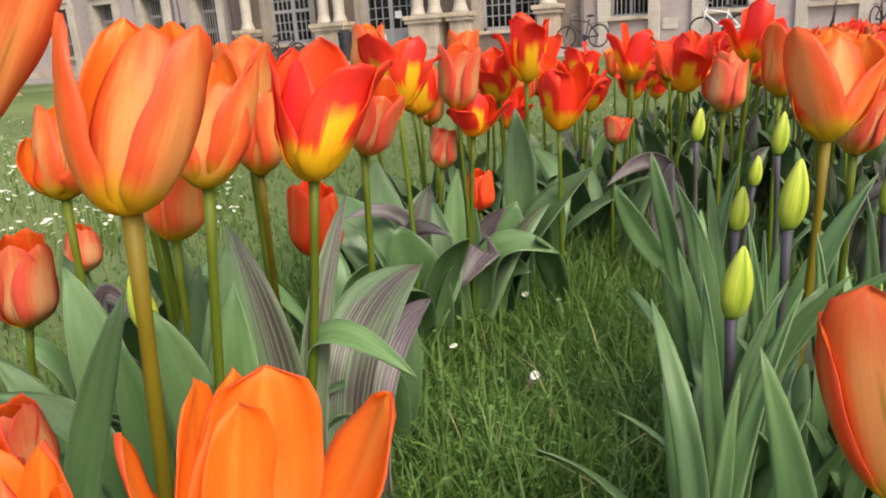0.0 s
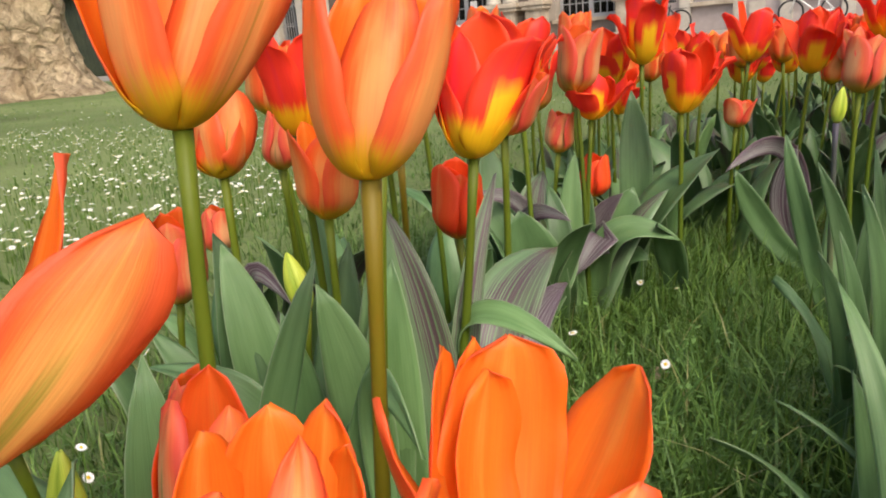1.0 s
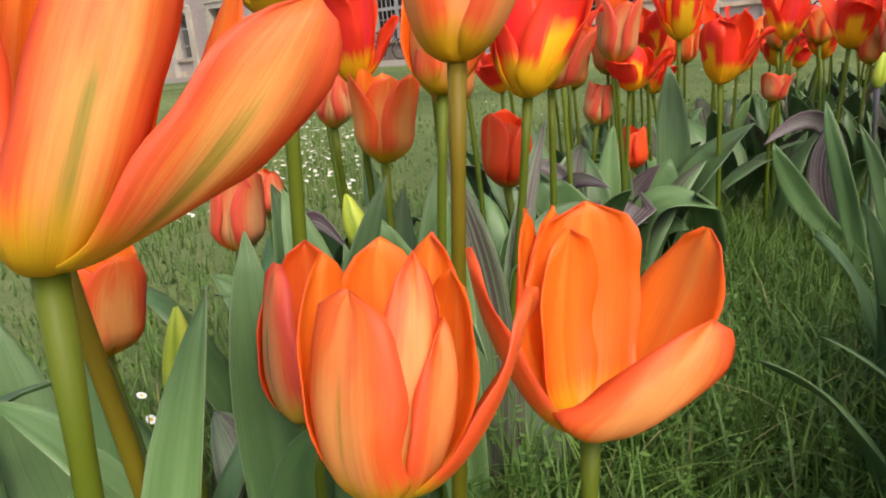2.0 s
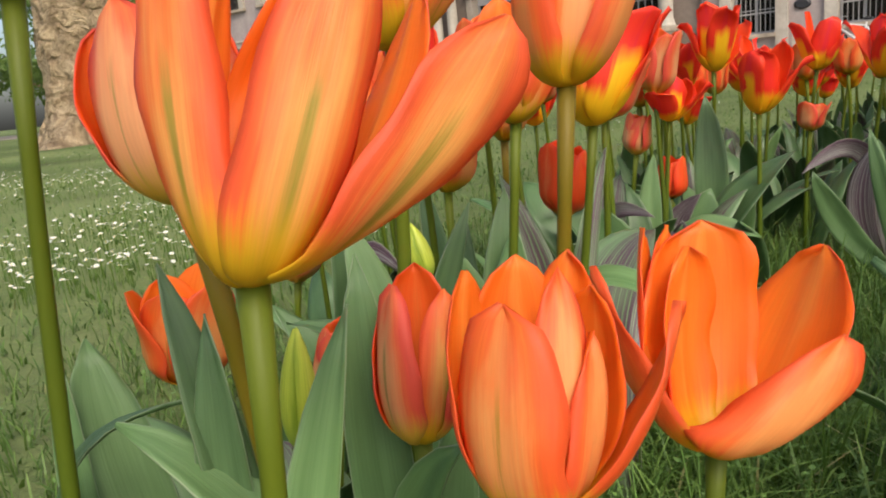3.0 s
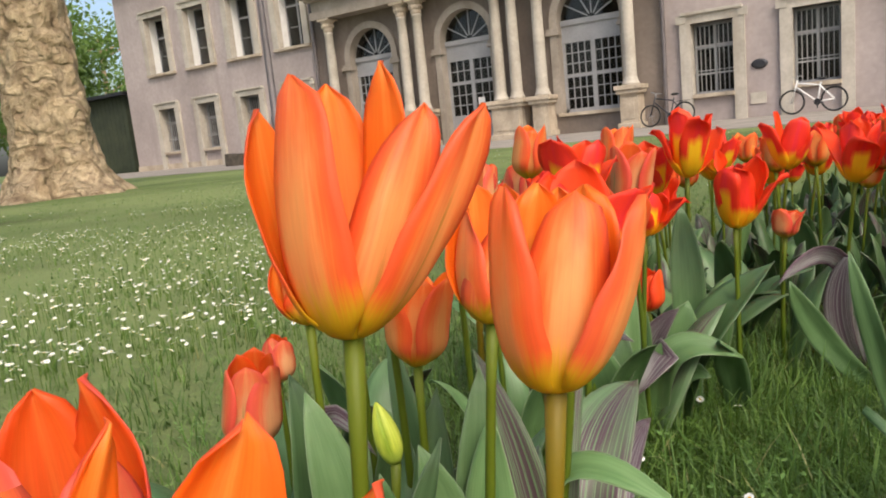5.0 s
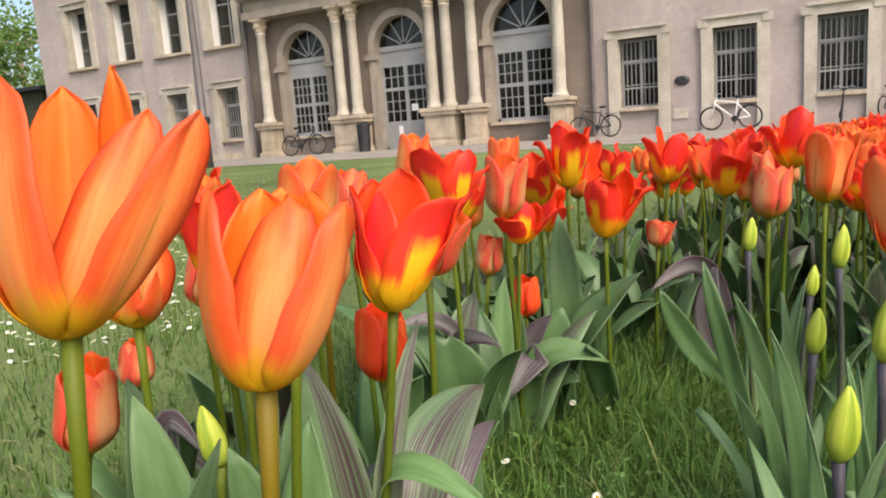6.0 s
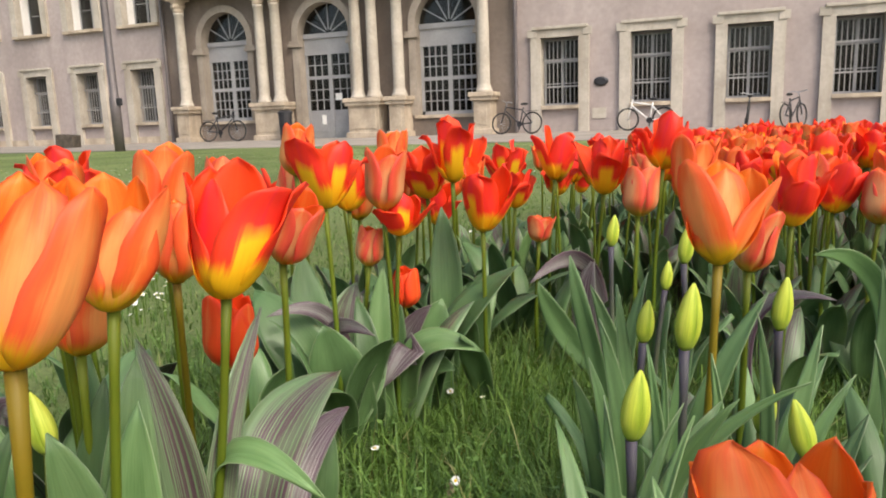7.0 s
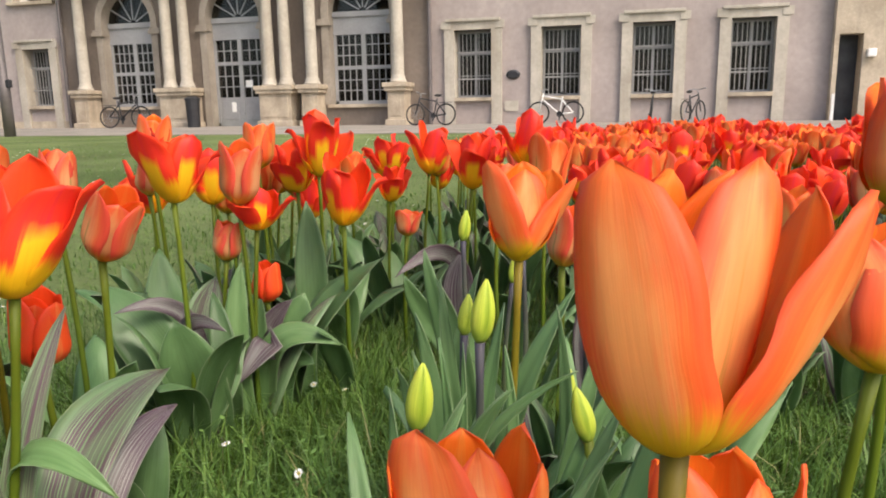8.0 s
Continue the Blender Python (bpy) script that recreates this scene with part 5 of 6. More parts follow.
near(O, (-0.046, 1.100, 0.278), 0.0260, 0.090, 1.20)
near(D, (0.073, 0.973, 0.266), 0.0230, 0.078, 1.25)
near(C, (0.190, 1.140, 0.247), 0.0250, 0.070, 0.90)
near(C, (0.130, 1.290, 0.270), 0.0240, 0.065, 1.00)
near(C, (-0.260, 1.110, 0.215), 0.0170, 0.040, 1.20)
near(B, (-0.043, 0.454, 0.218), 0.0081, 0.0414, 0.16)
near(B, (-0.019, 0.522, 0.252), 0.0081, 0.0432, 0.16)
near(B, (-0.056, 0.632, 0.220), 0.0069, 0.0348, 0.16)
near(B, (0.043, 0.645, 0.234), 0.0072, 0.0414, 0.16)
near(B, (-0.123, 0.911, 0.247), 0.0072, 0.0376, 0.16)
near(B, (-0.036, 0.819, 0.248), 0.0076, 0.0414, 0.16)
near(B, (0.031, 0.589, 0.173), 0.0076, 0.0395, 0.16, stem=STEM)
near(B, (0.054, 0.520, 0.190), 0.0072, 0.0376, 0.16, stem=STEM, tilt=(0, -14))
near(B, (-0.393, 0.364, 0.200), 0.0085, 0.0414, 0.20, stem=STEM, tilt=(0, -15))
near(B, (-0.060, 0.900, 0.200), 0.0065, 0.0338, 0.16)
near(B, (0.134, 0.651, 0.264), 0.0082, 0.0430, 0.16, foot=(0.130, 0.654))
near(O, (0.0896, 0.2450, 0.3227), 0.0185, 0.069, 1.30, leaves=1, stem=STEM_BROWN, foot=(0.075, 0.241), petals=[(-112, 0.0072, -0.0152, 0.0703, 0.0189, dict(blunt=1)), (-12, 0.0386, 0.0267, 0.0619, 0.0156, dict(cup=0.8, turn=25)), (-52, -0.0087, 0.0301, 0.0690, 0.0181, dict(belly=0.55, blunt=1)), (133, 0.0232, -0.0184, 0.0656, 0.0185), (33, 0.0462, 0.0086, 0.0613, 0.0135), (88, 0.0343, -0.0124, 0.0654, 0.0168)])
near(O, (0.0260, 0.2980, 0.2220), 0.0200, 0.064, 1.45, leaves=2, petals=[(-104, 0.0051, -0.0184, 0.0729, 0.0231, dict(blunt=1)), (-14, 0.0190, 0.0178, 0.0584, 0.0146), (56, 0.0300, 0.0029, 0.0663, 0.0170), (116, 0.0259, -0.0026, 0.0629, 0.0195), (181, 0.0309, -0.0065, 0.0604, 0.0170), (-59, -0.0051, 0.0045, 0.0645, 0.0170)])
near(O, (0.1080, 0.2980, 0.2480), 0.0200, 0.064, 1.35, leaves=2, petals=[(-97, 0.0048, -0.0152, 0.0486, 0.0158), (-7, 0.0240, 0.0165, 0.0420, 0.0147), (63, 0.0207, 0.0045, 0.0415, 0.0158), (123, 0.0215, -0.0046, 0.0393, 0.0158), (183, 0.0191, -0.0082, 0.0411, 0.0147), (-47, 0.0052, 0.0094, 0.0406, 0.0158)])
near(O, (0.1790, 0.4010, 0.2930), 0.0190, 0.074, 1.10, leaves=2, petals=[(-107, 0.0046, -0.0146, 0.0619, 0.0250), (-7, 0.0264, 0.0225, 0.0551, 0.0220), (63, 0.0302, 0.0001, 0.0621, 0.0250), (123, 0.0233, -0.0129, 0.0605, 0.0250), (-57, 0.0001, 0.0052, 0.0596, 0.0250)])
near(O, (0.215, 0.505, 0.350), 0.0230, 0.070, 1.10, leaves=2)
near(O, (-0.439, 0.532, 0.318), 0.0230, 0.070, 1.00)
near(C, (-0.499, 0.679, 0.310), 0.0200, 0.062, 0.80)
near(O, (-0.609, 0.569, 0.308), 0.0230, 0.072, 1.10)
near(D, (-0.695, 0.660, 0.312), 0.0212, 0.070, 1.20)

# ---- leaves placed and shaped to fit the camera's view: foot, bend, tip, width ----
# point by the camera's path that the leaves' broad sides turn to
CAMERA_SIDE = np.array((-0.04, -0.05, 0.5))


def leaf(p0, p1, p2, width, mat, face=None, fold=0.32, peak=0.6):
    """A leaf of the plant that stands nearest to its foot. face: where its upper side looks, as a rule towards the
    camera's path.
    """
    plant = min(PLANTS, key=lambda p: (p.location[0] - p0[0]) ** 2 + (p.location[1] - p0[1]) ** 2)
    loc = np.array(plant.location)
    face = CAMERA_SIDE - (np.array(p1) + np.array(p2)) / 2 if face is None else face
    rng = random.Random(round(1000 * (p1[0] + 3 * p2[1] + 7 * p2[2])))
    add_leaf(plant, p0 - loc, p1 - loc, p2 - loc, width, mat, rng, face=face, fold=fold, wave=0.0018, roll=rng.uniform(-14, 14), twist=rng.uniform(-12, 12), peak=peak, base=0.45, nv=9)


# round the striped plant
leaf((-0.285, 0.430, 0), (-0.312, 0.411, 0.201), (-0.304, 0.577, 0.190), 0.051, LEAF_STRIPED, face=(0.25, -0.8, 0.55))
leaf((-0.290, 0.400, 0), (-0.360, 0.423, 0.258), (-0.217, 0.405, 0.177), 0.024, LEAF_BRIGHT, face=(0, -0.2, 1))
leaf((-0.285, 0.460, 0), (-0.303, 0.444, 0.163), (-0.290, 0.564, 0.164), 0.030, LEAF_PURPLE, face=(0.3, -0.9, 0.2))
leaf((-0.315, 0.385, 0), (-0.290, 0.396, 0.144), (-0.350, 0.402, 0.268), 0.029, LEAF_STRIPED, face=(0.4, -0.9, 0.2))
leaf((-0.302, 0.412, 0), (-0.301, 0.374, 0.161), (-0.298, 0.466, 0.276), 0.020, LEAF_STRIPED, face=(0.75, -0.6, 0.1))
leaf((-0.320, 0.375, 0), (-0.327, 0.348, 0.122), (-0.325, 0.375, 0.239), 0.038, LEAF_BRIGHT)
leaf((-0.330, 0.350, 0), (-0.328, 0.351, 0.135), (-0.341, 0.392, 0.260), 0.037, LEAF_BRIGHT)
leaf((-0.345, 0.325, 0), (-0.312, 0.349, 0.123), (-0.346, 0.328, 0.236), 0.039, LEAF_BRIGHT)
leaf((-0.360, 0.380, 0), (-0.382, 0.364, 0.124), (-0.384, 0.405, 0.237), 0.032, LEAF)
leaf((-0.370, 0.320, 0), (-0.363, 0.332, 0.110), (-0.368, 0.318, 0.219), 0.028, LEAF)
leaf((-0.420, 0.340, 0), (-0.405, 0.349, 0.130), (-0.459, 0.357, 0.243), 0.040, LEAF_BRIGHT)
leaf((-0.410, 0.370, 0), (-0.554, 0.422, 0.270), (-0.426, 0.384, 0.191), 0.018, LEAF_PURPLE)
leaf((-0.410, 0.420, 0), (-0.411, 0.422, 0.136), (-0.451, 0.443, 0.262), 0.024, LEAF)
leaf((-0.280, 0.300, 0), (-0.331, 0.328, 0.266), (-0.235, 0.266, 0.186), 0.018, LEAF_BRIGHT, face=(0.1, -0.8, 0.5))
leaf((-0.390, 0.300, 0), (-0.327, 0.321, 0.185), (-0.431, 0.263, 0.197), 0.024, LEAF, face=(0, -0.5, 0.8))
leaf((-0.315, 0.300, 0), (-0.328, 0.304, 0.110), (-0.293, 0.309, 0.210), 0.016, LEAF)
leaf((-0.500, 0.330, 0), (-0.459, 0.353, 0.116), (-0.527, 0.333, 0.178), 0.027, LEAF)
leaf((-0.530, 0.360, 0), (-0.458, 0.391, 0.122), (-0.509, 0.392, 0.238), 0.040, LEAF)
# the broad-leaved clump
leaf((-0.375, 0.870, 0), (-0.383, 0.846, 0.172), (-0.278, 0.882, 0.112), 0.041, LEAF_BRIGHT, face=(0.1, -0.6, 0.8))
leaf((-0.390, 0.870, 0), (-0.342, 0.897, 0.179), (-0.383, 0.810, 0.079), 0.043, LEAF_PURPLE, face=(-0.2, -0.9, 0.3))
leaf((-0.360, 0.880, 0), (-0.375, 0.894, 0.109), (-0.314, 0.879, 0.085), 0.033, LEAF)
leaf((-0.430, 0.820, 0), (-0.446, 0.758, 0.129), (-0.549, 0.792, 0.197), 0.071, LEAF, face=(0.3, -0.8, 0.5))
leaf((-0.430, 0.800, 0), (-0.421, 0.847, 0.213), (-0.498, 0.744, 0.179), 0.021, LEAF_PURPLE)
leaf((-0.410, 0.800, 0), (-0.487, 0.794, 0.200), (-0.369, 0.769, 0.159), 0.023, LEAF_PURPLE)
leaf((-0.415, 0.810, 0), (-0.412, 0.769, 0.083), (-0.430, 0.760, 0.170), 0.073, LEAF)
leaf((-0.450, 0.860, 0), (-0.507, 0.841, 0.114), (-0.534, 0.883, 0.228), 0.055, LEAF)
leaf((-0.420, 0.860, 0), (-0.478, 0.840, 0.101), (-0.458, 0.893, 0.190), 0.061, LEAF_STRIPED)
leaf((-0.385, 0.845, 0), (-0.410, 0.829, 0.112), (-0.399, 0.860, 0.221), 0.030, LEAF_BRIGHT)
leaf((-0.400, 0.890, 0), (-0.410, 0.877, 0.085), (-0.397, 0.900, 0.165), 0.033, LEAF)
leaf((-0.385, 0.900, 0), (-0.427, 0.901, 0.105), (-0.356, 0.908, 0.161), 0.032, LEAF_PURPLE)
leaf((-0.360, 0.910, 0), (-0.342, 0.892, 0.149), (-0.258, 0.996, 0.203), 0.065, LEAF, face=(-0.3, -0.8, 0.5))
leaf((-0.365, 0.975, 0), (-0.357, 0.979, 0.142), (-0.375, 1.003, 0.280), 0.046, LEAF)
leaf((-0.345, 0.930, 0), (-0.379, 0.908, 0.087), (-0.351, 0.936, 0.163), 0.060, LEAF)
leaf((-0.460, 0.840, 0), (-0.554, 0.766, 0.093), (-0.532, 0.847, 0.177), 0.048, LEAF)
leaf((-0.410, 0.840, 0), (-0.375, 0.778, 0.110), (-0.427, 0.836, 0.186), 0.031, LEAF)
# the buds
leaf((-0.100, 0.600, 0), (-0.064, 0.605, 0.103), (-0.109, 0.611, 0.194), 0.017, LEAF)
leaf((-0.085, 0.600, 0), (-0.060, 0.604, 0.109), (-0.096, 0.614, 0.209), 0.014, LEAF)
leaf((-0.055, 0.400, 0), (-0.030, 0.361, 0.151), (-0.086, 0.453, 0.225), 0.015, LEAF_BRIGHT)
leaf((-0.040, 0.420, 0), (-0.039, 0.418, 0.126), (-0.058, 0.451, 0.244), 0.011, LEAF)
leaf((0.000, 0.360, 0), (0.015, 0.365, 0.122), (-0.025, 0.384, 0.233), 0.019, LEAF_BRIGHT)
leaf((-0.035, 0.410, 0), (-0.047, 0.382, 0.107), (-0.035, 0.424, 0.200), 0.010, LEAF_BRIGHT)
leaf((-0.060, 0.420, 0), (-0.044, 0.416, 0.097), (-0.076, 0.433, 0.184), 0.019, LEAF)
leaf((-0.020, 0.430, 0), (-0.065, 0.411, 0.140), (-0.016, 0.470, 0.237), 0.010, LEAF)
leaf((-0.020, 0.450, 0), (-0.061, 0.434, 0.145), (0.004, 0.498, 0.229), 0.018, LEAF)
leaf((-0.050, 0.460, 0), (-0.012, 0.474, 0.133), (-0.039, 0.492, 0.263), 0.010, LEAF)
leaf((-0.040, 0.500, 0), (-0.024, 0.505, 0.126), (-0.032, 0.528, 0.249), 0.006, LEAF)
leaf((-0.035, 0.400, 0), (-0.050, 0.396, 0.133), (-0.009, 0.434, 0.245), 0.011, LEAF_BRIGHT)
leaf((-0.025, 0.440, 0), (-0.068, 0.473, 0.145), (0.013, 0.467, 0.244), 0.014, LEAF_BRIGHT)
leaf((-0.020, 0.460, 0), (-0.074, 0.493, 0.178), (0.049, 0.479, 0.253), 0.010, LEAF_BRIGHT)
leaf((0.000, 0.550, 0), (0.053, 0.570, 0.132), (0.025, 0.587, 0.263), 0.010, LEAF)
leaf((0.015, 0.520, 0), (0.032, 0.528, 0.136), (0.063, 0.565, 0.262), 0.014, LEAF_BRIGHT)
leaf((-0.020, 0.600, 0), (-0.038, 0.598, 0.155), (0.036, 0.649, 0.264), 0.019, LEAF)
leaf((0.030, 0.500, 0), (0.014, 0.497, 0.141), (0.080, 0.542, 0.238), 0.012, LEAF)
leaf((0.040, 0.440, 0), (0.024, 0.436, 0.135), (0.077, 0.477, 0.239), 0.014, LEAF)
leaf((0.035, 0.420, 0), (0.004, 0.412, 0.142), (0.076, 0.456, 0.225), 0.007, LEAF_BRIGHT)
leaf((0.090, 0.400, 0), (0.056, 0.392, 0.157), (0.111, 0.440, 0.286), 0.024, LEAF)
leaf((0.190, 1.020, 0), (0.218, 1.101, 0.232), (0.098, 0.976, 0.233), 0.026, LEAF)
leaf((0.090, 0.500, 0), (0.119, 0.512, 0.136), (0.086, 0.527, 0.265), 0.009, LEAF)
leaf((-0.030, 0.560, 0), (-0.038, 0.558, 0.135), (-0.015, 0.593, 0.260), 0.013, LEAF)
leaf((-0.010, 0.500, 0), (0.019, 0.510, 0.126), (-0.003, 0.528, 0.249), 0.010, LEAF_BRIGHT)
leaf((0.100, 0.740, 0), (0.146, 0.757, 0.131), (0.133, 0.780, 0.263), 0.014, LEAF)
leaf((-0.165, 1.150, 0), (-0.177, 1.224, 0.253), (-0.262, 1.058, 0.161), 0.028, LEAF_PURPLE)
leaf((-0.165, 1.160, 0), (-0.220, 1.132, 0.095), (-0.186, 1.164, 0.181), 0.037, LEAF_PURPLE)
leaf((0.060, 0.800, 0), (-0.026, 0.853, 0.243), (0.101, 0.792, 0.224), 0.015, LEAF_PURPLE)
leaf((-0.075, 0.560, 0), (-0.043, 0.572, 0.131), (-0.083, 0.583, 0.251), 0.016, LEAF)
leaf((-0.050, 0.620, 0), (-0.059, 0.617, 0.134), (-0.078, 0.638, 0.265), 0.015, LEAF)
leaf((-0.060, 0.700, 0), (-0.100, 0.686, 0.137), (-0.062, 0.726, 0.257), 0.015, LEAF)
leaf((-0.110, 0.900, 0), (-0.141, 0.885, 0.118), (-0.170, 0.901, 0.236), 0.024, LEAF)
leaf((-0.090, 0.800, 0), (-0.081, 0.801, 0.120), (-0.129, 0.806, 0.224), 0.020, LEAF)
leaf((-0.140, 1.100, 0), (-0.220, 1.078, 0.068), (-0.249, 1.058, 0.164), 0.035, LEAF)
# close to the path
leaf((-0.270, 0.100, 0), (-0.265, 0.110, 0.148), (-0.316, 0.113, 0.283), 0.018, LEAF, peak=0.74)
leaf((-0.260, 0.105, 0), (-0.282, 0.091, 0.135), (-0.300, 0.117, 0.265), 0.018, LEAF, peak=0.74)
leaf((-0.235, 0.150, 0), (-0.254, 0.139, 0.140), (-0.273, 0.166, 0.275), 0.024, LEAF, peak=0.74)
leaf((-0.215, 0.085, 0), (-0.252, 0.063, 0.147), (-0.232, 0.117, 0.275), 0.016, LEAF_BRIGHT, peak=0.74)
leaf((-0.200, 0.120, 0), (-0.295, 0.163, 0.154), (-0.203, 0.125, 0.233), 0.017, LEAF, peak=0.74)
leaf((-0.340, 0.150, 0), (-0.382, 0.115, 0.116), (-0.413, 0.130, 0.237), 0.037, LEAF_BRIGHT, peak=0.74)
leaf((-0.345, 0.120, 0), (-0.386, 0.087, 0.118), (-0.402, 0.112, 0.238), 0.014, LEAF, peak=0.74)
leaf((-0.310, 0.100, 0), (-0.447, 0.064, 0.215), (-0.310, 0.119, 0.231), 0.012, LEAF, face=(0, -0.3, 1))
leaf((-0.275, 0.090, 0), (-0.222, 0.143, 0.174), (-0.320, 0.089, 0.233), 0.025, LEAF_BRIGHT, peak=0.74)
leaf((-0.235, 0.200, 0), (-0.270, 0.169, 0.109), (-0.257, 0.208, 0.205), 0.022, LEAF, peak=0.74)
leaf((-0.300, 0.220, 0), (-0.319, 0.212, 0.149), (-0.290, 0.271, 0.274), 0.017, LEAF, peak=0.74)

# ---- the bed beyond ----
PROTOS = []
for k in range(12):
    style = (D, O, D, D, O, D, D, O, C, D, O, D)[k]
    rng = random.Random(900 + k)
    z = rng.uniform(0.245, 0.295)
    spec = dict(red=(0.0262, 0.082, 1.35), orange=(0.025, 0.075, 1.25), coral=(0.023, 0.066, 0.9))[style]
    PROTOS.append(tulip_plant(style, (rng.uniform(-0.02, 0.02), rng.uniform(-0.02, 0.02), z), (0, 0), *spec, 950 + k, leaves=6, leaf_mats=[LEAF_BRIGHT, LEAF, LEAF_BRIGHT, LEAF_STRIPED], leaf_len=0.215, leaf_w=0.046, fine=False, lean=0.28, droop=0.3, tilt=(rng.uniform(-8, 8), rng.uniform(-8, 8))))
rng = random.Random(77)
BED_LEFT = [(-0.55, 1.15), (-0.52, 1.6), (-0.36, 2.4), (0.0, 3.4)]


def bed_left(y):
    for (xa, ya), (xb, yb) in zip(BED_LEFT, BED_LEFT[1:]):
        if ya <= y <= yb:
            return xa + (xb - xa) * (y - ya) / (yb - ya)
    return BED_LEFT[0][0] if y < 1.15 else 0.2


taken = list(TAKEN)
slots = []
while len(slots) < 288:
    y = 1.15 + 2.4 * rng.random() ** 1.15
    x = rng.uniform(bed_left(y), 0.22 + 0.33 * y)
    if -0.43 < x < -0.08 and y < 1.48:
        continue
    if all((x - a) ** 2 + (y - b) ** 2 > 0.0040 for a, b in taken):
        taken.append((x, y))
        slots.append((x, y))
for x, y in ((-0.50, 0.98), (-0.55, 1.09), (-0.62, 1.16), (-0.66, 1.03), (-0.52, 1.21), (-0.44, 1.12), (-0.60, 1.30), (-0.47, 1.33), (0.36, 1.05), (0.46, 1.2), (0.26, 1.0), (0.30, 1.25)):
    slots.append((x, y))
for k, (x, y) in enumerate(slots):
    m = pose(x, y, 0, 0, 0, rng.uniform(0, 360)) @ Matrix.Scale(rng.uniform(0.88, 1.04), 4)
    proto = PROTOS[k % 12]
    if k < 12:
        proto.matrix_basis = m
    else:
        copy_thing(proto, m)


# ---- grass ----
def grass_mesh(name, rows, seed):
    """Bent blades: rows of (count, x0, x1, y0, y1, shortest, longest, width)."""
    g = np.random.default_rng(seed)
    allv, alluv, faces, base = [], [], [], 0
    for count, x0, x1, y0, y1, lo, hi, wd in rows:
        x, y = g.normal((x0 + x1) / 2, (x1 - x0) / 3.4, count), g.normal((y0 + y1) / 2, (y1 - y0) / 3.4, count)
        clump = np.array([noise.noise((a * 5, b * 5, 7.0)) for a, b in zip(x, y)])
        L = g.uniform(lo, hi, count) * (1 + 0.5 * clump)
        yaw, lean = g.uniform(0, 6.283, count), g.uniform(0.1, 1.25, count)
        d = np.stack([np.cos(yaw), np.sin(yaw), 0 * yaw], 1)
        s = np.stack([-np.sin(yaw), np.cos(yaw), 0 * yaw], 1) * (wd * g.uniform(0.6, 1.3, count))[:, None]
        p = np.stack([x, y, np.full(count, -0.006)], 1)
        up = np.array([0, 0, 1.0])
        rings = []
        for t, w in ((0, 1.0), (0.4, 0.9), (0.75, 0.6)):
            c = p + d * (L * lean * t**1.8)[:, None] + up * (L * t * (1 - 0.35 * lean * t))[:, None]
            rings += [c - s * w / 2, c + s * w / 2]
        tip = p + d * (L * lean)[:, None] + up * (L * (1 - 0.35 * lean))[:, None]
        v = np.stack(rings + [tip], 1)
        allv.append(v.reshape(-1, 3))
        alluv.append(np.tile(np.array([[0, 0], [1, 0], [0, 0.4], [1, 0.4], [0, 0.75], [1, 0.75], [0.5, 1]]), (count, 1)))
        i = base + 7 * np.arange(count)
        for q in ((0, 1, 3, 2), (2, 3, 5, 4)):
            faces += np.stack([i + k for k in q], 1).tolist()
        faces += np.stack([i + 4, i + 5, i + 6], 1).tolist()
        base += 7 * count
    return mesh_of(name, np.concatenate(allv), faces, [GRASS], uvs=np.concatenate(alluv), smooth=False)


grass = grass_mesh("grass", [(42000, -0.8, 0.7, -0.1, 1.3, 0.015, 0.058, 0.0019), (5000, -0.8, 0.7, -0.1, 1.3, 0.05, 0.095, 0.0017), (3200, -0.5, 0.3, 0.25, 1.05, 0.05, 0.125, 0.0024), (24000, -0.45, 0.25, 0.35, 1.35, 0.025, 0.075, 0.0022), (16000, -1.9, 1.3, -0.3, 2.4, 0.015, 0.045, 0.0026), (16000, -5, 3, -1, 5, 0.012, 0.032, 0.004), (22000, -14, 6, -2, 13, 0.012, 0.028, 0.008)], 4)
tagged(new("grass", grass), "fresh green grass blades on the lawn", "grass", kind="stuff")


# ---- daisies ----
def daisy_arrays(x, y, h, r, tilt, rng, petals=14):
    v, f, s = [], [], []
    m = Matrix.Translation((x, y, h)) @ Euler((rng.uniform(-tilt, tilt), rng.uniform(-tilt, tilt), rng.uniform(0, 6))).to_matrix().to_4x4()
    for k in range(petals):
        a = 6.283 * k / petals
        q = m @ Matrix.Rotation(a, 4, "Z")
        i = len(v)
        v += [tuple(q @ Vector(p)) for p in ((r * 0.2, -r * 0.08, 0), (r * 0.7, -r * 0.17, r * 0.12), (r, 0, r * 0.1), (r * 0.7, r * 0.17, r * 0.12), (r * 0.2, r * 0.08, 0))]
        f.append((i, i + 1, i + 2, i + 3, i + 4))
        s.append(0)
    i = len(v)
    v += [tuple(m @ Vector((r * 0.33 * math.cos(b), r * 0.33 * math.sin(b), 0.0005))) for b in (0, 1.05, 2.09, 3.14, 4.19, 5.24)] + [tuple(m @ Vector((0, 0, r * 0.2)))]
    for k in range(6):
        f.append((i + k, i + (k + 1) % 6, i + 6))
        s.append(1)
    i = len(v)
    for z, w in ((0, 0.0009), (h, 0.0007)):
        for b in (0, 2.1, 4.2):
            v.append((x + w * math.cos(b), y + w * math.sin(b), z - 0.002))
    for k in range(3):
        f.append((i + k, i + (k + 1) % 3, i + 3 + (k + 1) % 3, i + 3 + k))
        s.append(2)
    return v, f, s


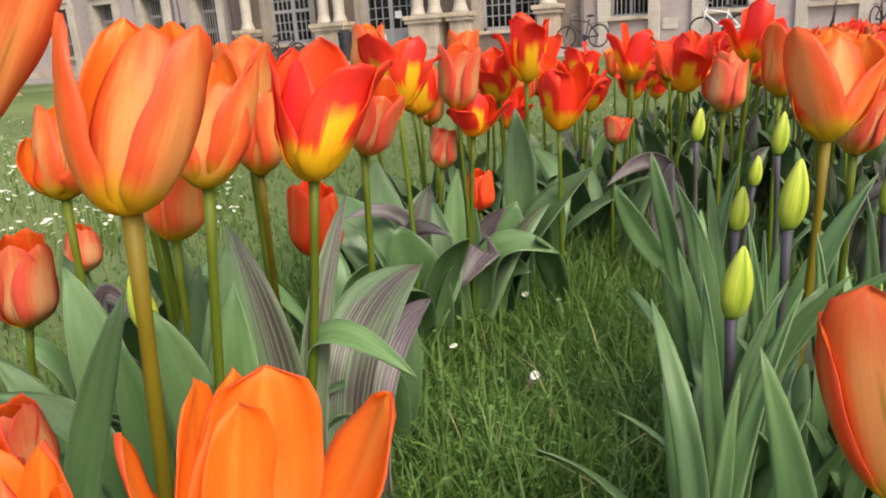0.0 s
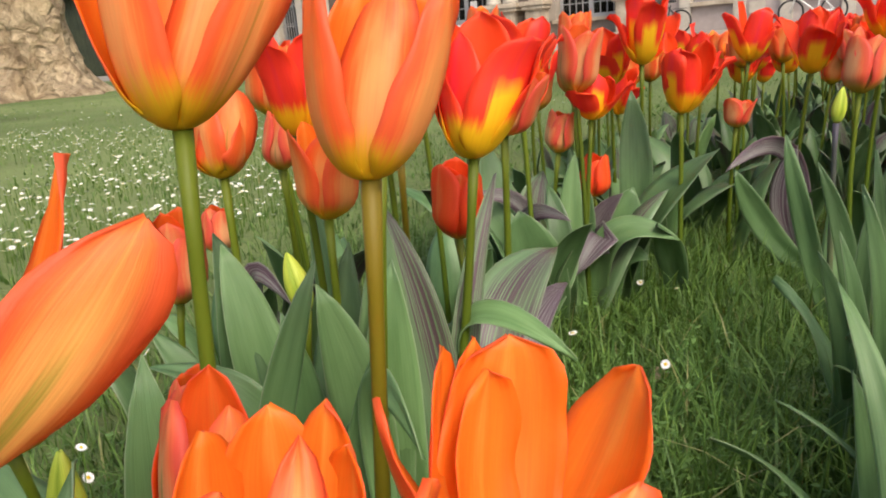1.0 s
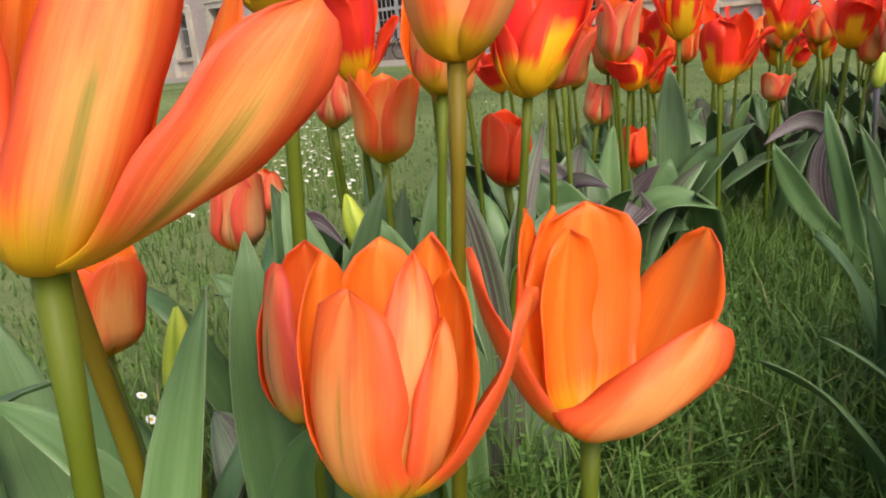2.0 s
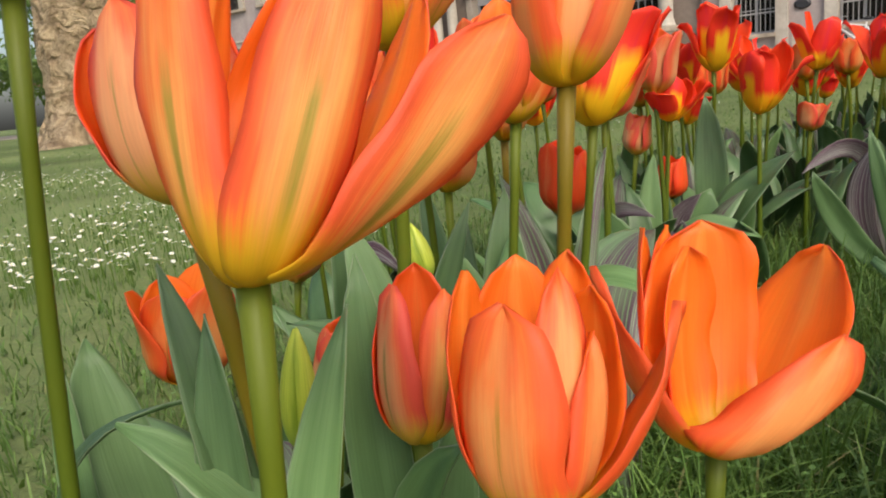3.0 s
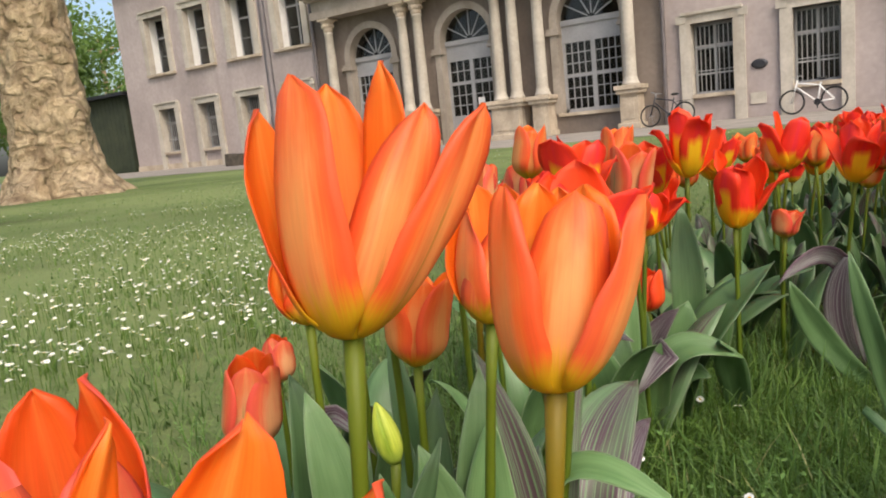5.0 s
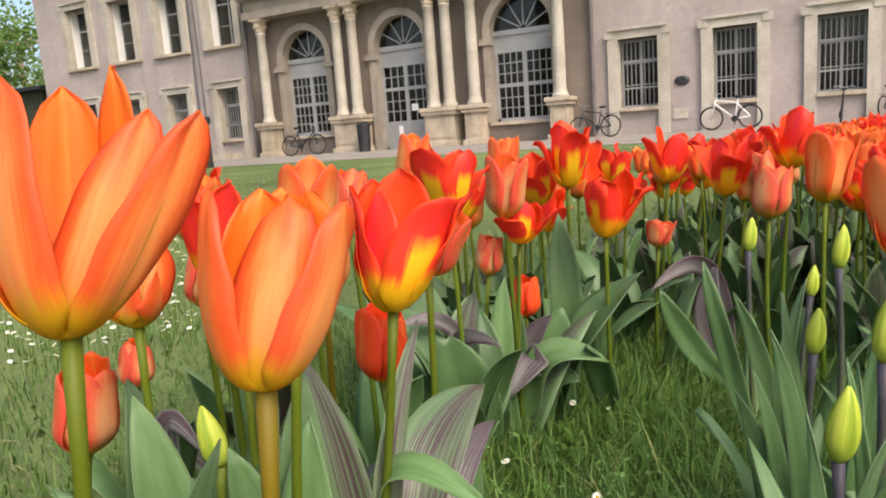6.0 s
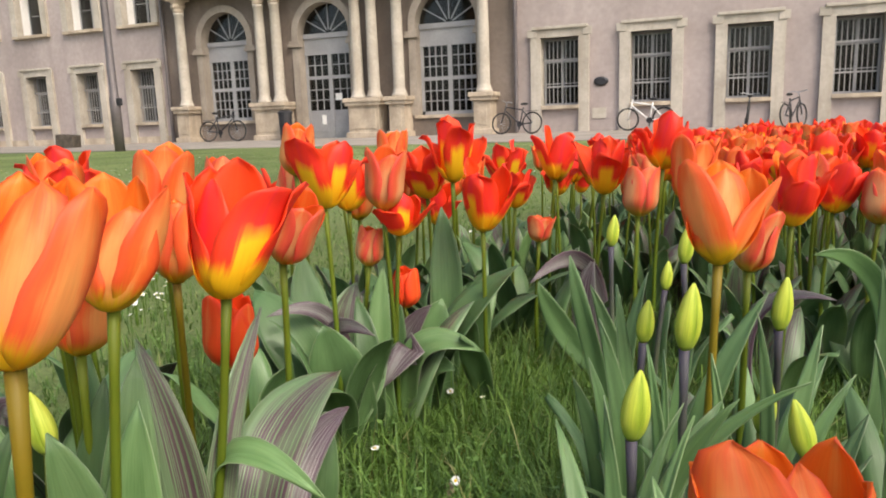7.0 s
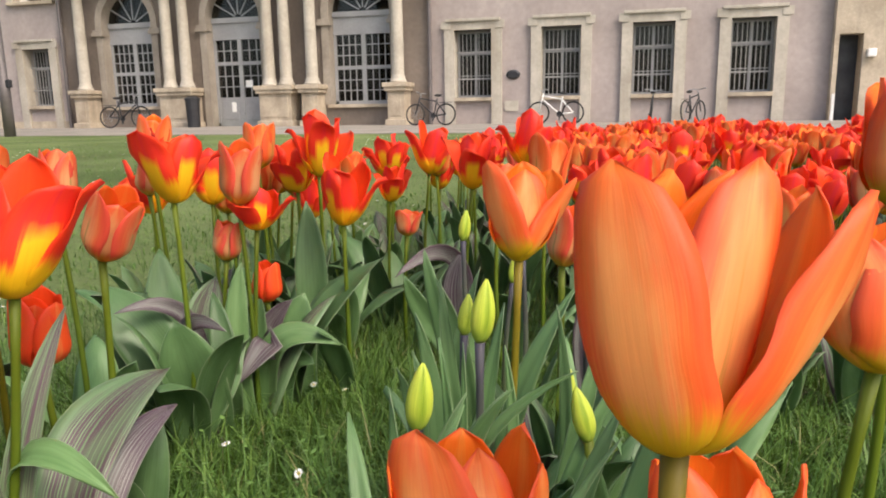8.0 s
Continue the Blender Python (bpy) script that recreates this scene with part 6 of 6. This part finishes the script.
rng = random.Random(12)
for x, y, z in ((-0.356, 0.731, 0.040), (-0.237, 0.672, 0.050), (-0.339, 0.923, 0.037), (-0.294, 0.928, 0.032), (-0.2, 1.05, 0.035), (0.2, 0.62, 0.05), (-0.72, 0.42, 0.05), (-0.66, 0.33, 0.045), (-0.8, 0.5, 0.04), (-0.6, 0.3, 0.05)):
    v, f, s = daisy_arrays(x, y, z, 0.0054, 0.7, rng, 16)
    tagged(new("daisy", mesh_of("daisy", v, f, [DAISY, DAISY_EYE, STEM], s, smooth=False)), "small white daisy with a yellow eye in the grass", "flower", "daisies near the tulips")
v, f, s = [], [], []
for k in range(3400):
    if k < 2500:
        far = 1.6 + 4.2 * rng.random() ** 1.1
        a = radians(rng.uniform(42, 72))
        x, y = -far * math.sin(a), far * math.cos(a)
    else:
        x, y = rng.uniform(-7, 1), rng.uniform(2.2, 10)
    if noise.noise((x * 0.9, y * 0.9, 3.0)) < -0.15:
        continue
    dv, df, ds = daisy_arrays(x, y, rng.uniform(0.03, 0.06), rng.uniform(0.0045, 0.0075), 0.5, rng, 9)
    f += [tuple(i + len(v) for i in q) for q in df]
    v += dv
    s += ds
tagged(new("daisies", mesh_of("daisies", v, f, [DAISY, DAISY_EYE, STEM], s, smooth=False)), "white daisies scattered over the lawn", "flowers", kind="stuff")


# ---- weeds in the grass ----
def weed_patch(seed, spots):
    """Chickweed: thin stems with pairs of small leaves and pale buds."""
    rng = random.Random(seed)
    v, f, uv, s = [], [], [], []
    for x, y, h in spots:
        for _ in range(rng.randint(1, 3)):
            a = rng.uniform(0, 6.28)
            d = np.array([math.cos(a), math.sin(a), 0.0]) * rng.uniform(0.1, 0.6)
            top = np.array([x, y, 0.0]) + (d + np.array([0, 0, 1.0])) * h * rng.uniform(0.6, 1.1)
            pts = [np.array([x, y, -0.004]), (np.array([x, y, 0.0]) + top) / 2 + np.array([0, 0, 0.006]), top]
            tv, tf, tu = tube_arrays(pts, [0.0009, 0.0008, 0.0006], 4)
            f += [tuple(i + len(v) for i in q) for q in tf]
            s += [0] * len(tf)
            v += tv
            uv += tu
            for k in range(rng.randint(3, 6)):
                t = rng.uniform(0.25, 1.0)
                c = pts[0] + (top - pts[0]) * t
                b = rng.uniform(0, 6.28)
                e = np.array([math.cos(b), math.sin(b), rng.uniform(-0.1, 0.6)])
                w = np.array([-math.sin(b), math.cos(b), 0.0])
                L = rng.uniform(0.004, 0.0085)
                i = len(v)
                v += [c, c + e * L * 0.5 + w * L * 0.32, c + e * L, c + e * L * 0.5 - w * L * 0.32]
                uv += [(0.5, 0), (1, 0.5), (0.5, 1), (0, 0.5)]
                f.append((i, i + 1, i + 2, i + 3))
                s.append(0)
    return mesh_of("chickweed", v, f, [WEED], s, uv, smooth=False)


rng = random.Random(31)
spots = [(rng.gauss(-0.27, 0.07), rng.gauss(0.58, 0.09), rng.uniform(0.04, 0.10)) for _ in range(60)]
spots += [(rng.uniform(-0.35, 0.0), rng.uniform(0.35, 0.75), rng.uniform(0.025, 0.06)) for _ in range(120)]
spots += [(rng.uniform(-1.0, 0.5), rng.uniform(0.2, 1.4), rng.uniform(0.02, 0.05)) for _ in range(220)]
spots += [(rng.uniform(-0.26, 0.03), rng.uniform(0.3, 0.72), rng.uniform(0.05, 0.10)) for _ in range(110)]
spots += [(rng.gauss(-0.30, 0.015), rng.gauss(0.40, 0.015), rng.uniform(0.08, 0.16)) for _ in range(10)]
tagged(new("chickweed", weed_patch(8, spots)), "low chickweed with small pale leaves in the grass", "weeds", kind="stuff")
for k, (x, y, z, yaw) in enumerate(((-0.245, 0.95, 0.02, 20), (-0.215, 0.93, 0.015, -30), (-0.26, 0.70, 0.012, 70))):
    g, uv = leaf_grid((0, 0, 0), (0.015, 0, 0.018), (0.038, 0.004, 0.004), 0.022, fold=0.4, rng=random.Random(k), base=0.2, nu=9, nv=5)
    ob = tagged(new("dry_leaf", shell("dry_leaf", g, uv, 0.0006, [DEAD if k == 2 else LEAF, DEAD if k == 2 else LEAF])), "small fallen leaf lying in the grass", "leaf")
    ob.matrix_basis = pose(x, y, z, 0, 0, yaw)
